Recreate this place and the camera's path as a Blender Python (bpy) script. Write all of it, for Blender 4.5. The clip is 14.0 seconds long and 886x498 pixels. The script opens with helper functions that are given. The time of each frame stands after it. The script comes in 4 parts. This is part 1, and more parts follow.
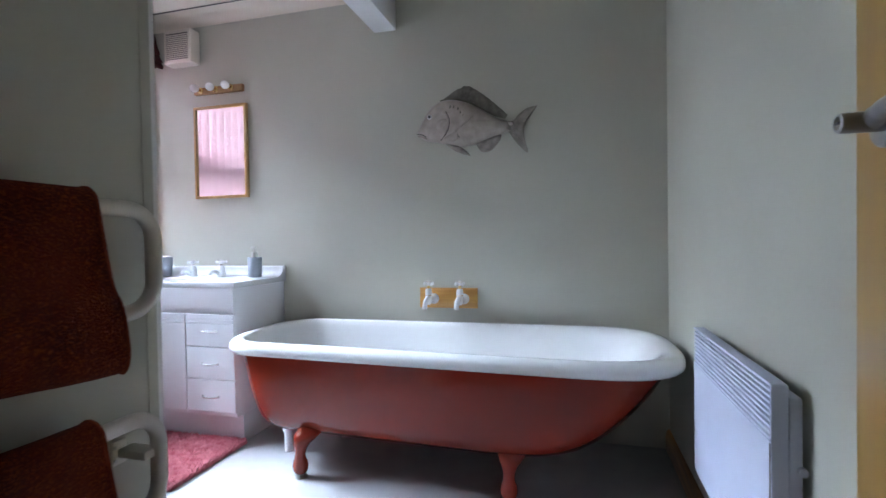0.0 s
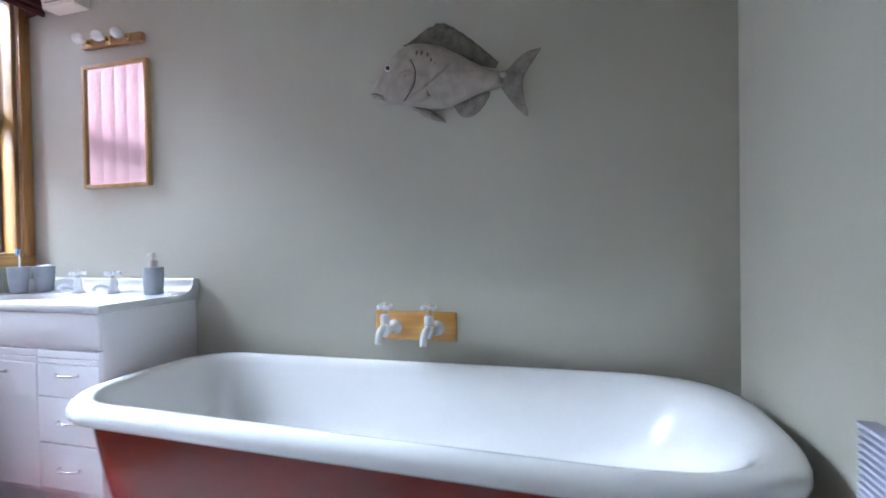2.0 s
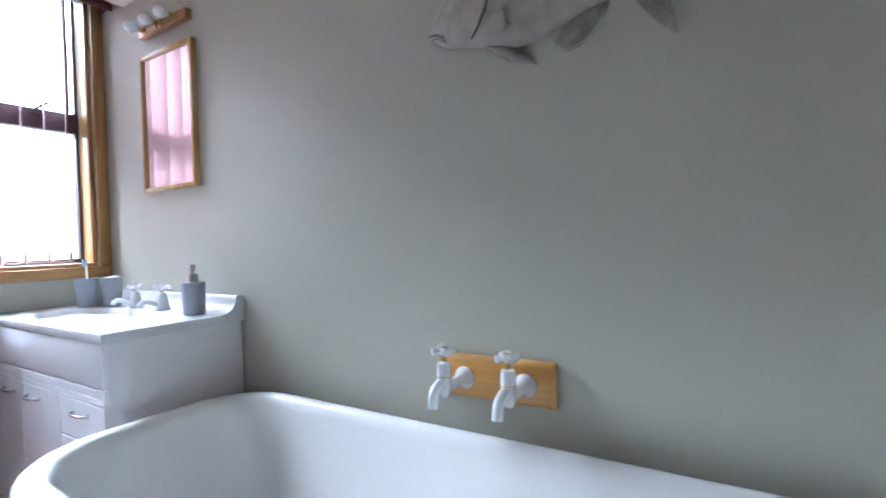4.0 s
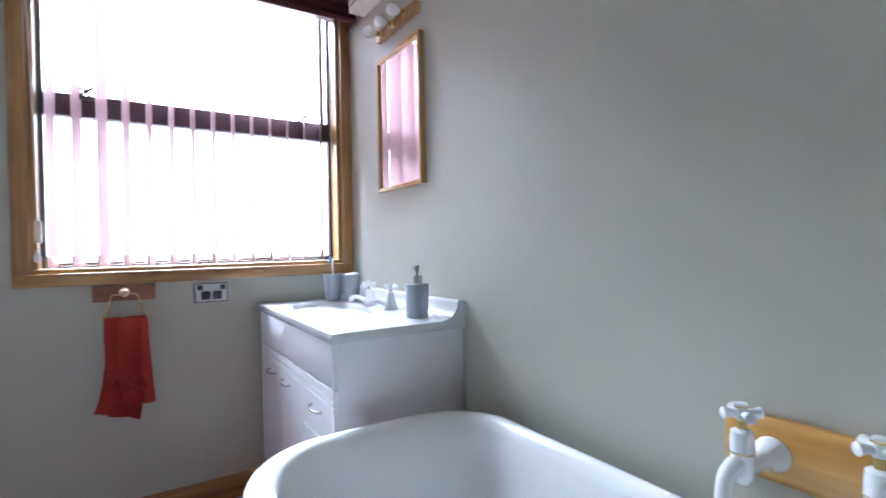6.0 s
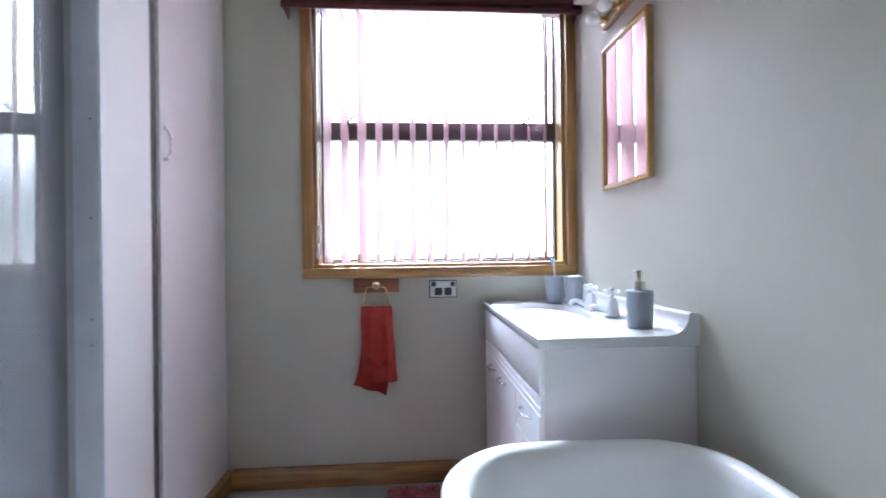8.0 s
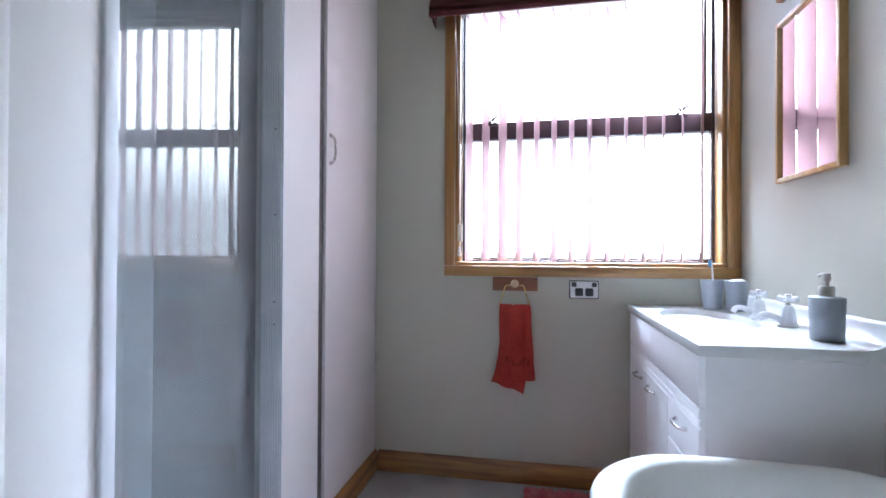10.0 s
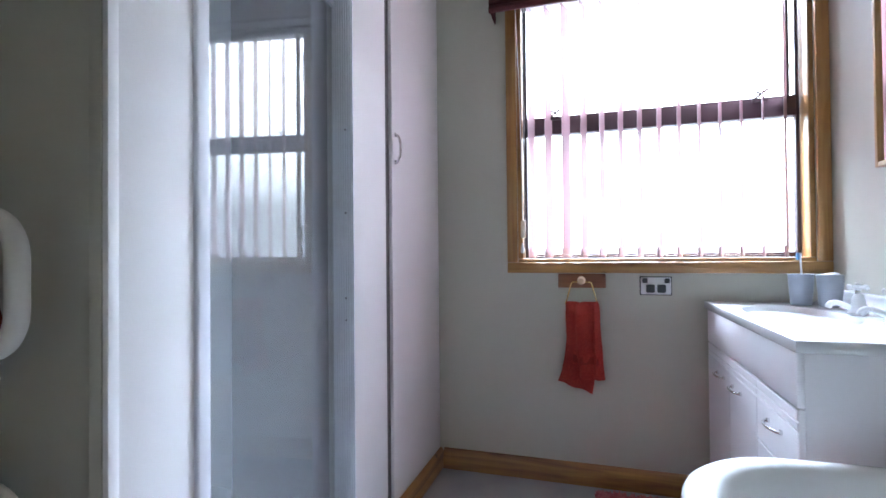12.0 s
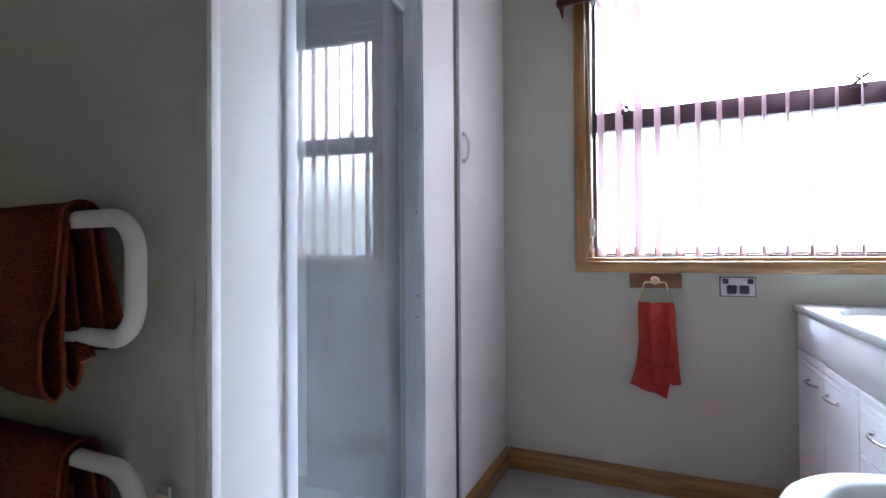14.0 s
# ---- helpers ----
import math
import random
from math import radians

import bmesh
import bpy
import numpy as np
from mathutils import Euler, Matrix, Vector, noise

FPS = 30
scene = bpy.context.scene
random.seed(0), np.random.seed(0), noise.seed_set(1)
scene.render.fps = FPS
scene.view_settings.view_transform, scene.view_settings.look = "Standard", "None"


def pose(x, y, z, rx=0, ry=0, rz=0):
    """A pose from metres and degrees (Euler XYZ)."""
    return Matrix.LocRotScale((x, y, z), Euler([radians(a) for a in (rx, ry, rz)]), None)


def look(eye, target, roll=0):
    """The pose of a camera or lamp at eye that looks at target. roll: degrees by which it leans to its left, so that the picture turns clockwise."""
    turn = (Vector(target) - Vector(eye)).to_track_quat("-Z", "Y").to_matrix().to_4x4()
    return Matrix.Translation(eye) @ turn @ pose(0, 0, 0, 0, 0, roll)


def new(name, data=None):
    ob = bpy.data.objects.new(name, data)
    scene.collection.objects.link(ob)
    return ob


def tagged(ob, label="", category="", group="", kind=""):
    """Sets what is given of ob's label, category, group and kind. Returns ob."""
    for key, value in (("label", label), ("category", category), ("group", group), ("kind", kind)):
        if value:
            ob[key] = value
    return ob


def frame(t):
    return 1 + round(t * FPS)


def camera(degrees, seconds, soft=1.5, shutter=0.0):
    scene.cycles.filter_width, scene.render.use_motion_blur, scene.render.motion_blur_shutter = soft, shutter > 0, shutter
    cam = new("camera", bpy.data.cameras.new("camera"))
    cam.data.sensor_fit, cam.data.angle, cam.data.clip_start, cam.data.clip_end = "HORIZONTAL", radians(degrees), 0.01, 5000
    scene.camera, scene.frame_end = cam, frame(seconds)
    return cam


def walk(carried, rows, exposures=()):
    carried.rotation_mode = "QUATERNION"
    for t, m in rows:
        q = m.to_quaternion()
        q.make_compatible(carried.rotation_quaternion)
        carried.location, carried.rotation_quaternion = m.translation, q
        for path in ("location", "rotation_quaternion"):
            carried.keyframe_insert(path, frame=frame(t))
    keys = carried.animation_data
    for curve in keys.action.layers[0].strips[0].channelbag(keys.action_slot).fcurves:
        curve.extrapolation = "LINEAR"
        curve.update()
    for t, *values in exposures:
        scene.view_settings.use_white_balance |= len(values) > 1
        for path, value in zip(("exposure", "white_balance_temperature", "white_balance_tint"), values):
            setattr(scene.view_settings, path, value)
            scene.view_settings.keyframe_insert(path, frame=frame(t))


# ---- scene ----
cam = camera(84.9, 14.0, shutter=0.5)
PATH = [
    (0, (0.036, 0.192, 1.088), (-0.485, 2.123, 1.051), -0.96),
    (0.5, (0.033, 0.362, 1.085), (-0.500, 2.289, 1.047), -1.03),
    (1, (-0.006, 0.568, 1.089), (-0.543, 2.495, 1.055), -0.98),
    (1.5, (-0.026, 0.788, 1.087), (-0.566, 2.714, 1.052), -0.99),
    (2, (-0.021, 1.026, 1.093), (-0.563, 2.952, 1.063), -0.98),
    (2.2, (-0.018, 1.119, 1.094), (-0.577, 3.039, 1.068), -1.01),
    (4.3, (-0.127, 1.748, 1.127), (-1.285, 3.378, 1.099), -1.61),
    (4.5, (-0.160, 1.769, 1.122), (-1.384, 3.350, 1.098), -1.43),
    (5, (-0.241, 1.846, 1.122), (-1.645, 3.271, 1.102), -1.30),
    (5.5, (-0.306, 1.883, 1.130), (-1.869, 3.130, 1.114), -1.18),
    (6, (-0.325, 1.897, 1.134), (-2.013, 2.969, 1.122), -1.14),
    (6.5, (-0.334, 1.944, 1.143), (-2.142, 2.800, 1.131), -1.12),
    (7, (-0.342, 1.986, 1.144), (-2.246, 2.595, 1.136), -0.96),
    (7.5, (-0.340, 2.015, 1.140), (-2.305, 2.386, 1.135), -0.73),
    (8, (-0.345, 2.012, 1.140), (-2.340, 2.156, 1.142), -0.69),
    (8.5, (-0.338, 1.993, 1.142), (-2.337, 1.954, 1.144), -0.53),
    (9, (-0.328, 1.971, 1.143), (-2.320, 1.794, 1.144), -0.42),
    (9.2, (-0.328, 1.975, 1.133), (-2.314, 1.744, 1.140), -0.13),
    (11.5, (-0.332, 1.923, 1.106), (-2.259, 1.389, 1.123), -0.58),
    (12, (-0.325, 1.913, 1.096), (-2.235, 1.319, 1.121), -0.53),
    (12.5, (-0.318, 1.914, 1.094), (-2.206, 1.253, 1.119), -0.48),
    (13, (-0.315, 1.887, 1.093), (-2.186, 1.182, 1.119), -0.53),
    (13.5, (-0.308, 1.880, 1.092), (-2.156, 1.116, 1.119), -0.50),
    (14, (-0.304, 1.876, 1.094), (-2.130, 1.060, 1.117), -0.41),
]
walk(cam, [(t, look(eye, target, roll)) for t, eye, target, roll in PATH],
     exposures=[(0.0, 0.55), (2.0, 0.55), (4.5, 0.47), (9.0, 0.58), (11.5, 0.54), (14.0, 0.54)])

# ---------------------------------------------------------------- light
world = bpy.data.worlds.new("overcast_sky")
scene.world = world
world.use_nodes = True
wn = world.node_tree.nodes
sky = wn.new("ShaderNodeTexSky")
sky.sky_type = 'NISHITA'
sky.sun_disc = False
sky.sun_elevation = radians(40)
sky.sun_rotation = radians(200)
wn["Background"].inputs["Strength"].default_value = 0.10
world.node_tree.links.new(sky.outputs[0], wn["Background"].inputs["Color"])

sky_light = bpy.data.lights.new("window_daylight", 'AREA')
sky_light.shape = 'RECTANGLE'
sky_light.size, sky_light.size_y = 4.6, 2.9
sky_light.energy = 6900
sky_light.color = (0.61, 0.765, 1.0)
lamp = new("window_daylight", sky_light)
lamp.matrix_world = look((-6.65, 1.45, 5.68), (-1.98, 2.41, 0.90))


# ---------------------------------------------------------------- materials
def mat(name, color, rough=0.5, metal=0.0, var=0.06, scale=4.0, fine=90.0, bump=0.1, spec=0.5, coat=0.0, tint=None):
    """Two-scale noise on colour, roughness and relief."""
    m = bpy.data.materials.new(name)
    m.use_nodes = True
    n, l = m.node_tree.nodes, m.node_tree.links
    b = n["Principled BSDF"]
    b.inputs["Roughness"].default_value = rough
    b.inputs["Metallic"].default_value = metal
    b.inputs["Specular IOR Level"].default_value = spec
    b.inputs["Coat Weight"].default_value = coat
    b.inputs["Coat Roughness"].default_value = 0.08
    tc = n.new("ShaderNodeTexCoord")
    big = n.new("ShaderNodeTexNoise")
    big.inputs["Scale"].default_value = scale
    big.inputs["Detail"].default_value = 5
    small = n.new("ShaderNodeTexNoise")
    small.inputs["Scale"].default_value = fine
    small.inputs["Detail"].default_value = 3
    for q in (big, small):
        l.new(tc.outputs["Object"], q.inputs["Vector"])
    mix = n.new("ShaderNodeMix")
    mix.data_type = 'RGBA'
    c2 = tint or [max(0.0, c * (1 - 2 * var)) for c in color]
    c1 = color if tint else [min(1.0, c * (1 + var)) for c in color]
    mix.inputs["A"].default_value = (*c1, 1)
    mix.inputs["B"].default_value = (*c2, 1)
    ramp = n.new("ShaderNodeMapRange")
    ramp.inputs["From Min"].default_value = 0.3
    ramp.inputs["From Max"].default_value = 0.7
    l.new(big.outputs["Fac"], ramp.inputs["Value"])
    l.new(ramp.outputs["Result"], mix.inputs["Factor"])
    l.new(mix.outputs["Result"], b.inputs["Base Color"])
    rr = n.new("ShaderNodeMapRange")
    rr.inputs["To Min"].default_value = max(0.02, rough - 0.06)
    rr.inputs["To Max"].default_value = min(1.0, rough + 0.08)
    l.new(big.outputs["Fac"], rr.inputs["Value"])
    l.new(rr.outputs["Result"], b.inputs["Roughness"])
    if bump:
        bp = n.new("ShaderNodeBump")
        bp.inputs["Strength"].default_value = bump
        bp.inputs["Distance"].default_value = 0.002
        l.new(small.outputs["Fac"], bp.inputs["Height"])
        l.new(bp.outputs["Normal"], b.inputs["Normal"])
    return m


def wood(name, light, dark, axis, rough=0.35, scale=1.0):
    """Varnished timber with the grain running along one axis, with a few knots."""
    m = bpy.data.materials.new(name)
    m.use_nodes = True
    n, l = m.node_tree.nodes, m.node_tree.links
    b = n["Principled BSDF"]
    b.inputs["Roughness"].default_value = rough
    b.inputs["Coat Weight"].default_value = 0.25
    b.inputs["Coat Roughness"].default_value = 0.2
    tc = n.new("ShaderNodeTexCoord")
    mp = n.new("ShaderNodeMapping")
    s = [26 * scale] * 3
    s["xyz".index(axis)] = 1.6 * scale
    mp.inputs["Scale"].default_value = s
    l.new(tc.outputs["Object"], mp.inputs["Vector"])
    g = n.new("ShaderNodeTexNoise")
    g.inputs["Scale"].default_value = 1.0
    g.inputs["Detail"].default_value = 7
    g.inputs["Distortion"].default_value = 0.8
    l.new(mp.outputs["Vector"], g.inputs["Vector"])
    cr = n.new("ShaderNodeValToRGB")
    cr.color_ramp.elements[0].position, cr.color_ramp.elements[0].color = 0.32, (*dark, 1)
    cr.color_ramp.elements[1].position, cr.color_ramp.elements[1].color = 0.66, (*light, 1)
    l.new(g.outputs["Fac"], cr.inputs["Fac"])
    kn = n.new("ShaderNodeTexVoronoi")
    kn.inputs["Scale"].default_value = 4.2
    l.new(tc.outputs["Object"], kn.inputs["Vector"])
    kr = n.new("ShaderNodeMapRange")
    kr.inputs["From Min"].default_value, kr.inputs["From Max"].default_value = 0.03, 0.075
    kr.inputs["To Min"].default_value, kr.inputs["To Max"].default_value = 0.75, 0.0
    l.new(kn.outputs["Distance"], kr.inputs["Value"])
    mx = n.new("ShaderNodeMix")
    mx.data_type = 'RGBA'
    mx.inputs["B"].default_value = (dark[0] * 0.35, dark[1] * 0.3, dark[2] * 0.3, 1)
    l.new(kr.outputs["Result"], mx.inputs["Factor"])
    l.new(cr.outputs["Color"], mx.inputs["A"])
    l.new(mx.outputs["Result"], b.inputs["Base Color"])
    bp = n.new("ShaderNodeBump")
    bp.inputs["Strength"].default_value = 0.15
    bp.inputs["Distance"].default_value = 0.001
    l.new(g.outputs["Fac"], bp.inputs["Height"])
    l.new(bp.outputs["Normal"], b.inputs["Normal"])
    return m


def terry(name, color, dark, size=260.0, gain=(1.35, 1.6, 1.6)):
    """Looped towelling: specks brightened in colour as lit loop tips over a darker ground, with streaks where the pile
    lies over.
    """
    m = mat(name, color, rough=0.95, var=0.2, scale=9, fine=size, bump=1.0, spec=0.1, tint=dark)
    n, l = m.node_tree.nodes, m.node_tree.links
    b = n["Principled BSDF"]
    b.inputs["Sheen Weight"].default_value = 0.25
    b.inputs["Sheen Roughness"].default_value = 0.6
    b.inputs["Sheen Tint"].default_value = (*color, 1)
    small = base = None
    for q in n:
        if q.bl_idname == "ShaderNodeBump":
            q.inputs["Distance"].default_value = 0.008
        if q.bl_idname == "ShaderNodeTexNoise" and q.inputs["Scale"].default_value == size:
            small = q
        if q.bl_idname == "ShaderNodeMix":
            base = q
    sp = n.new("ShaderNodeMapRange")
    sp.inputs["From Min"].default_value, sp.inputs["From Max"].default_value = 0.50, 0.68
    l.new(small.outputs["Fac"], sp.inputs["Value"])
    mx = n.new("ShaderNodeMix")
    mx.data_type = 'RGBA'
    mx.inputs["B"].default_value = (min(1, color[0] * gain[0]), color[1] * gain[1], color[2] * gain[2], 1)
    l.new(sp.outputs["Result"], mx.inputs["Factor"])
    l.new(base.outputs["Result"], mx.inputs["A"])
    l.new(mx.outputs["Result"], b.inputs["Base Color"])
    return m


M_WALL = mat("wall_paint", (0.480, 0.468, 0.396), 0.55, var=0.025, scale=1.3, fine=260, bump=0.12, spec=0.35)
M_CEIL = mat("ceiling_paint", (0.74, 0.675, 0.57), 0.8, var=0.03, scale=2, fine=160, bump=0.1)
M_BEAM = mat("beam_paint", (0.74, 0.74, 0.73), 0.7, var=0.03, scale=3, fine=160, bump=0.1)
M_FLOOR = mat("floor_vinyl", (0.335, 0.322, 0.322), 0.58, spec=0.35, var=0.05, scale=6, fine=55, bump=0.25)
M_PANEL = mat("white_melamine", (0.79, 0.77, 0.765), 0.55, spec=0.3, var=0.02, scale=1.5, fine=180, bump=0.08)
M_VAN = mat("white_vinyl_wrap", (0.85, 0.835, 0.86), 0.44, var=0.015, scale=2, fine=140, bump=0.05)
M_BENCH = mat("cultured_marble", (0.66, 0.66, 0.67), 0.20, var=0.02, scale=5, fine=40, bump=0.02, coat=0.3)
M_ENAMEL = mat("white_enamel", (0.775, 0.765, 0.755), 0.12, var=0.015, scale=3, fine=30, bump=0.03, coat=0.4)
M_RED = mat("oxide_red_enamel", (0.185, 0.020, 0.010), 0.12, var=0.03, scale=3, fine=60, bump=0.02, coat=0.06, spec=0.32)
M_CERAMIC = mat("white_ceramic", (0.76, 0.765, 0.775), 0.12, var=0.01, bump=0.0, coat=0.4)
M_GREYC = mat("grey_stoneware", (0.275, 0.295, 0.330), 0.5, var=0.05, scale=14, fine=240, bump=0.15)
M_CHROME = mat("chrome", (0.75, 0.75, 0.76), 0.14, 1.0, var=0.03, scale=8, bump=0.0)
M_LOCK = mat("dull_grey_metal", (0.36, 0.36, 0.375), 0.42, 0.6, var=0.06, scale=20, bump=0.05)
M_BRUSH = mat("brushed_metal", (0.55, 0.53, 0.50), 0.35, 1.0, var=0.05, scale=20, bump=0.05)
M_BRASS = mat("brass", (0.72, 0.50, 0.20), 0.25, 1.0, var=0.06, scale=12, bump=0.0)
M_ALU = mat("white_aluminium", (0.74, 0.75, 0.80), 0.42, 0.0, var=0.02, scale=6, bump=0.03)
M_GREYALU = mat("satin_aluminium", (0.74, 0.76, 0.81), 0.42, 0.1, var=0.04, scale=6, bump=0.05)
M_BRONZE = mat("dark_bronze_frame", (0.055, 0.035, 0.040), 0.4, 0.2, var=0.1, scale=8, bump=0.05)
M_TUBE = mat("cream_powder_coat", (0.66, 0.62, 0.55), 0.35, var=0.03, scale=8, fine=300, bump=0.1)
M_HEAT = mat("heater_steel", (0.54, 0.555, 0.675), 0.35, var=0.02, scale=5, fine=300, bump=0.08)
# near-black that puts gap and recess shade into colour; also colours strips
M_DARK = mat("gap_shade_and_strip", (0.10, 0.09, 0.085), 0.7, var=0.1, bump=0.1)
M_BLACK = mat("black_plastic", (0.03, 0.033, 0.04), 0.35, var=0.1, bump=0.05)
M_FANW = mat("aged_white_plastic", (0.72, 0.67, 0.58), 0.45, var=0.03, scale=6, bump=0.06)
M_BULB = mat("opal_bulb_glass", (0.85, 0.84, 0.83), 0.12, var=0.01, bump=0.0, coat=0.5)
M_BRIST = mat("toothbrush_blue", (0.12, 0.33, 0.62), 0.4, var=0.05, bump=0.0)
M_PLATE = mat("satin_silver_plate", (0.66, 0.66, 0.67), 0.35, 0.25, var=0.03, scale=20, bump=0.03)
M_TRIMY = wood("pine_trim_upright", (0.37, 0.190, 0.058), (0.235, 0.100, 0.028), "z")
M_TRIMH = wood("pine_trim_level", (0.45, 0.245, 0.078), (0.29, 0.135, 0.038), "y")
M_SKIRTY = wood("stained_skirting_along", (0.40, 0.195, 0.048), (0.150, 0.062, 0.016), "y")
M_SKIRTX = wood("stained_skirting_across", (0.40, 0.195, 0.048), (0.150, 0.062, 0.016), "x")
M_BOARD = wood("oak_tap_board", (0.54, 0.28, 0.065), (0.42, 0.19, 0.040), "x")
M_RINGB = wood("stained_ring_board", (0.26, 0.100, 0.045), (0.17, 0.060, 0.026), "y")
M_MFRAME = wood("mirror_oak", (0.50, 0.29, 0.11), (0.36, 0.19, 0.06), "z")
M_DOOR = wood("door_veneer", (0.46, 0.275, 0.090), (0.37, 0.205, 0.060), "z", scale=0.6)
M_LBAR = wood("light_bar_timber", (0.45, 0.26, 0.14), (0.30, 0.15, 0.07), "x", rough=0.2)
M_TOWEL = terry("rust_terry", (0.125, 0.016, 0.004), (0.050, 0.005, 0.002), 230.0, (1.9, 2.8, 1.9))
M_HTOWEL = terry("red_terry", (0.40, 0.047, 0.034), (0.27, 0.026, 0.019))
M_HEM = mat("rust_hem", (0.20, 0.036, 0.013), 0.9, var=0.15, scale=30, fine=300, bump=0.5, spec=0.1)
M_HBAND = mat("red_woven_band", (0.25, 0.026, 0.018), 0.8, var=0.08, scale=30, fine=400, bump=0.3, spec=0.2)
M_SHAG = mat("pink_shag", (0.62, 0.235, 0.250), 0.95, var=0.25, scale=30, fine=300, bump=0.6, spec=0.1, tint=(0.42, 0.10, 0.13))
M_PELMET = mat("maroon_linen", (0.088, 0.023, 0.024), 0.8, var=0.12, scale=9, fine=420, bump=0.6, spec=0.2)
M_LINING = mat("shower_acrylic", (0.88, 0.90, 0.92), 0.3, var=0.015, scale=2, bump=0.03)
M_FISH = mat("painted_resin_fish", (0.450, 0.392, 0.345), 0.30, var=0.2, scale=24, fine=110, bump=0.45, tint=(0.325, 0.282, 0.245))
M_FIN = mat("fin_resin", (0.310, 0.272, 0.238), 0.42, var=0.2, scale=26, fine=120, bump=0.5)
M_FIND = mat("dark_fin_resin", (0.170, 0.155, 0.126), 0.5, var=0.25, scale=30, fine=120, bump=0.6)
M_FISHP = mat("pale_resin", (0.44, 0.390, 0.350), 0.22, var=0.1, scale=20, fine=90, bump=0.3)
# peg wood made pale all over to carry its glossy highlight
M_PEG = wood("varnished_peg_highlight", (0.66, 0.47, 0.33), (0.54, 0.36, 0.23), "x", rough=0.15)
M_WHITE = mat("white_gloss", (0.86, 0.86, 0.88), 0.15, bump=0.0)


def slat_material():
    """Thin woven polyester: scatters on both sides, shines at a low angle; a small clear share imitates window bloom.
    """
    m = bpy.data.materials.new("pink_blind_fabric")
    m.use_nodes = True
    n, l = m.node_tree.nodes, m.node_tree.links
    n.remove(n["Principled BSDF"])
    out = n["Material Output"]
    tc = n.new("ShaderNodeTexCoord")
    wv = n.new("ShaderNodeTexNoise")
    wv.inputs["Scale"].default_value = 240
    l.new(tc.outputs["Object"], wv.inputs["Vector"])
    cr = n.new("ShaderNodeValToRGB")
    cr.color_ramp.elements[0].color = (0.42, 0.285, 0.300, 1)
    cr.color_ramp.elements[1].color = (0.48, 0.340, 0.352, 1)
    l.new(wv.outputs["Fac"], cr.inputs["Fac"])
    d, t, mx = n.new("ShaderNodeBsdfDiffuse"), n.new("ShaderNodeBsdfTranslucent"), n.new("ShaderNodeMixShader")
    mx.inputs[0].default_value = 0.23
    for q in (d, t):
        l.new(cr.outputs["Color"], q.inputs["Color"])
    l.new(d.outputs[0], mx.inputs[1])
    l.new(t.outputs[0], mx.inputs[2])
    # clear share washes the slats out like bloom; the cloth itself is opaque
    bloom_clear, bloom_mix = n.new("ShaderNodeBsdfTransparent"), n.new("ShaderNodeMixShader")
    bloom_clear.inputs["Color"].default_value = (1.0, 0.90, 0.92, 1)
    bloom_mix.inputs[0].default_value = 0.06
    l.new(mx.outputs[0], bloom_mix.inputs[1])
    l.new(bloom_clear.outputs[0], bloom_mix.inputs[2])
    gl, fr, top = n.new("ShaderNodeBsdfGlossy"), n.new("ShaderNodeFresnel"), n.new("ShaderNodeMixShader")
    gl.inputs["Roughness"].default_value = 0.45
    fr.inputs["IOR"].default_value = 1.06
    l.new(fr.outputs[0], top.inputs[0])
    l.new(bloom_mix.outputs[0], top.inputs[1])
    l.new(gl.outputs[0], top.inputs[2])
    l.new(top.outputs[0], out.inputs["Surface"])
    return m


M_SLAT = slat_material()


def glass_material(name, color, rough=0.0, ior=1.45):
    m = bpy.data.materials.new(name)
    m.use_nodes = True
    b = m.node_tree.nodes["Principled BSDF"]
    b.inputs["Base Color"].default_value = (*color, 1)
    b.inputs["Transmission Weight"].default_value = 1.0
    b.inputs["Roughness"].default_value = rough
    b.inputs["IOR"].default_value = ior
    return m


M_GLASS = glass_material("window_glass", (0.97, 0.99, 1.0))
M_SHGLASS = glass_material("shower_glass", (0.95, 0.975, 0.985), 0.0, 1.5)


def hazy_glass(m, amount):
    """Mix a pale scatter into a glass, which lifts its tone: part of the surface is diffuse and translucent."""
    n, l = m.node_tree.nodes, m.node_tree.links
    g, out = n["Principled BSDF"], n["Material Output"]
    d, t = n.new("ShaderNodeBsdfDiffuse"), n.new("ShaderNodeBsdfTranslucent")
    for q in (d, t):
        q.inputs["Color"].default_value = (0.78, 0.83, 0.88, 1)
    two, mx = n.new("ShaderNodeMixShader"), n.new("ShaderNodeMixShader")
    two.inputs[0].default_value = 0.45
    l.new(d.outputs[0], two.inputs[1])
    l.new(t.outputs[0], two.inputs[2])
    tc, ns, mr_ = n.new("ShaderNodeTexCoord"), n.new("ShaderNodeTexNoise"), n.new("ShaderNodeMapRange")
    ns.inputs["Scale"].default_value = 3.0
    l.new(tc.outputs["Object"], ns.inputs["Vector"])
    l.new(ns.outputs["Fac"], mr_.inputs["Value"])
    mr_.inputs["To Min"].default_value, mr_.inputs["To Max"].default_value = amount * 0.85, amount * 1.15
    l.new(mr_.outputs["Result"], mx.inputs[0])
    l.new(g.outputs[0], mx.inputs[1])
    l.new(two.outputs[0], mx.inputs[2])
    l.new(mx.outputs[0], out.inputs["Surface"])


hazy_glass(M_SHGLASS, 0.17)
M_MIRROR = mat("mirror_silver", (0.82, 0.82, 0.82), 0.02, 1.0, var=0.0, bump=0.0)
for q in M_MIRROR.node_tree.nodes:
    if q.bl_idname == "ShaderNodeMapRange" and "To Min" in q.inputs and q.inputs["To Max"].default_value < 0.2:
        q.inputs["To Min"].default_value, q.inputs["To Max"].default_value = 0.0, 0.02


def backdrop_material():
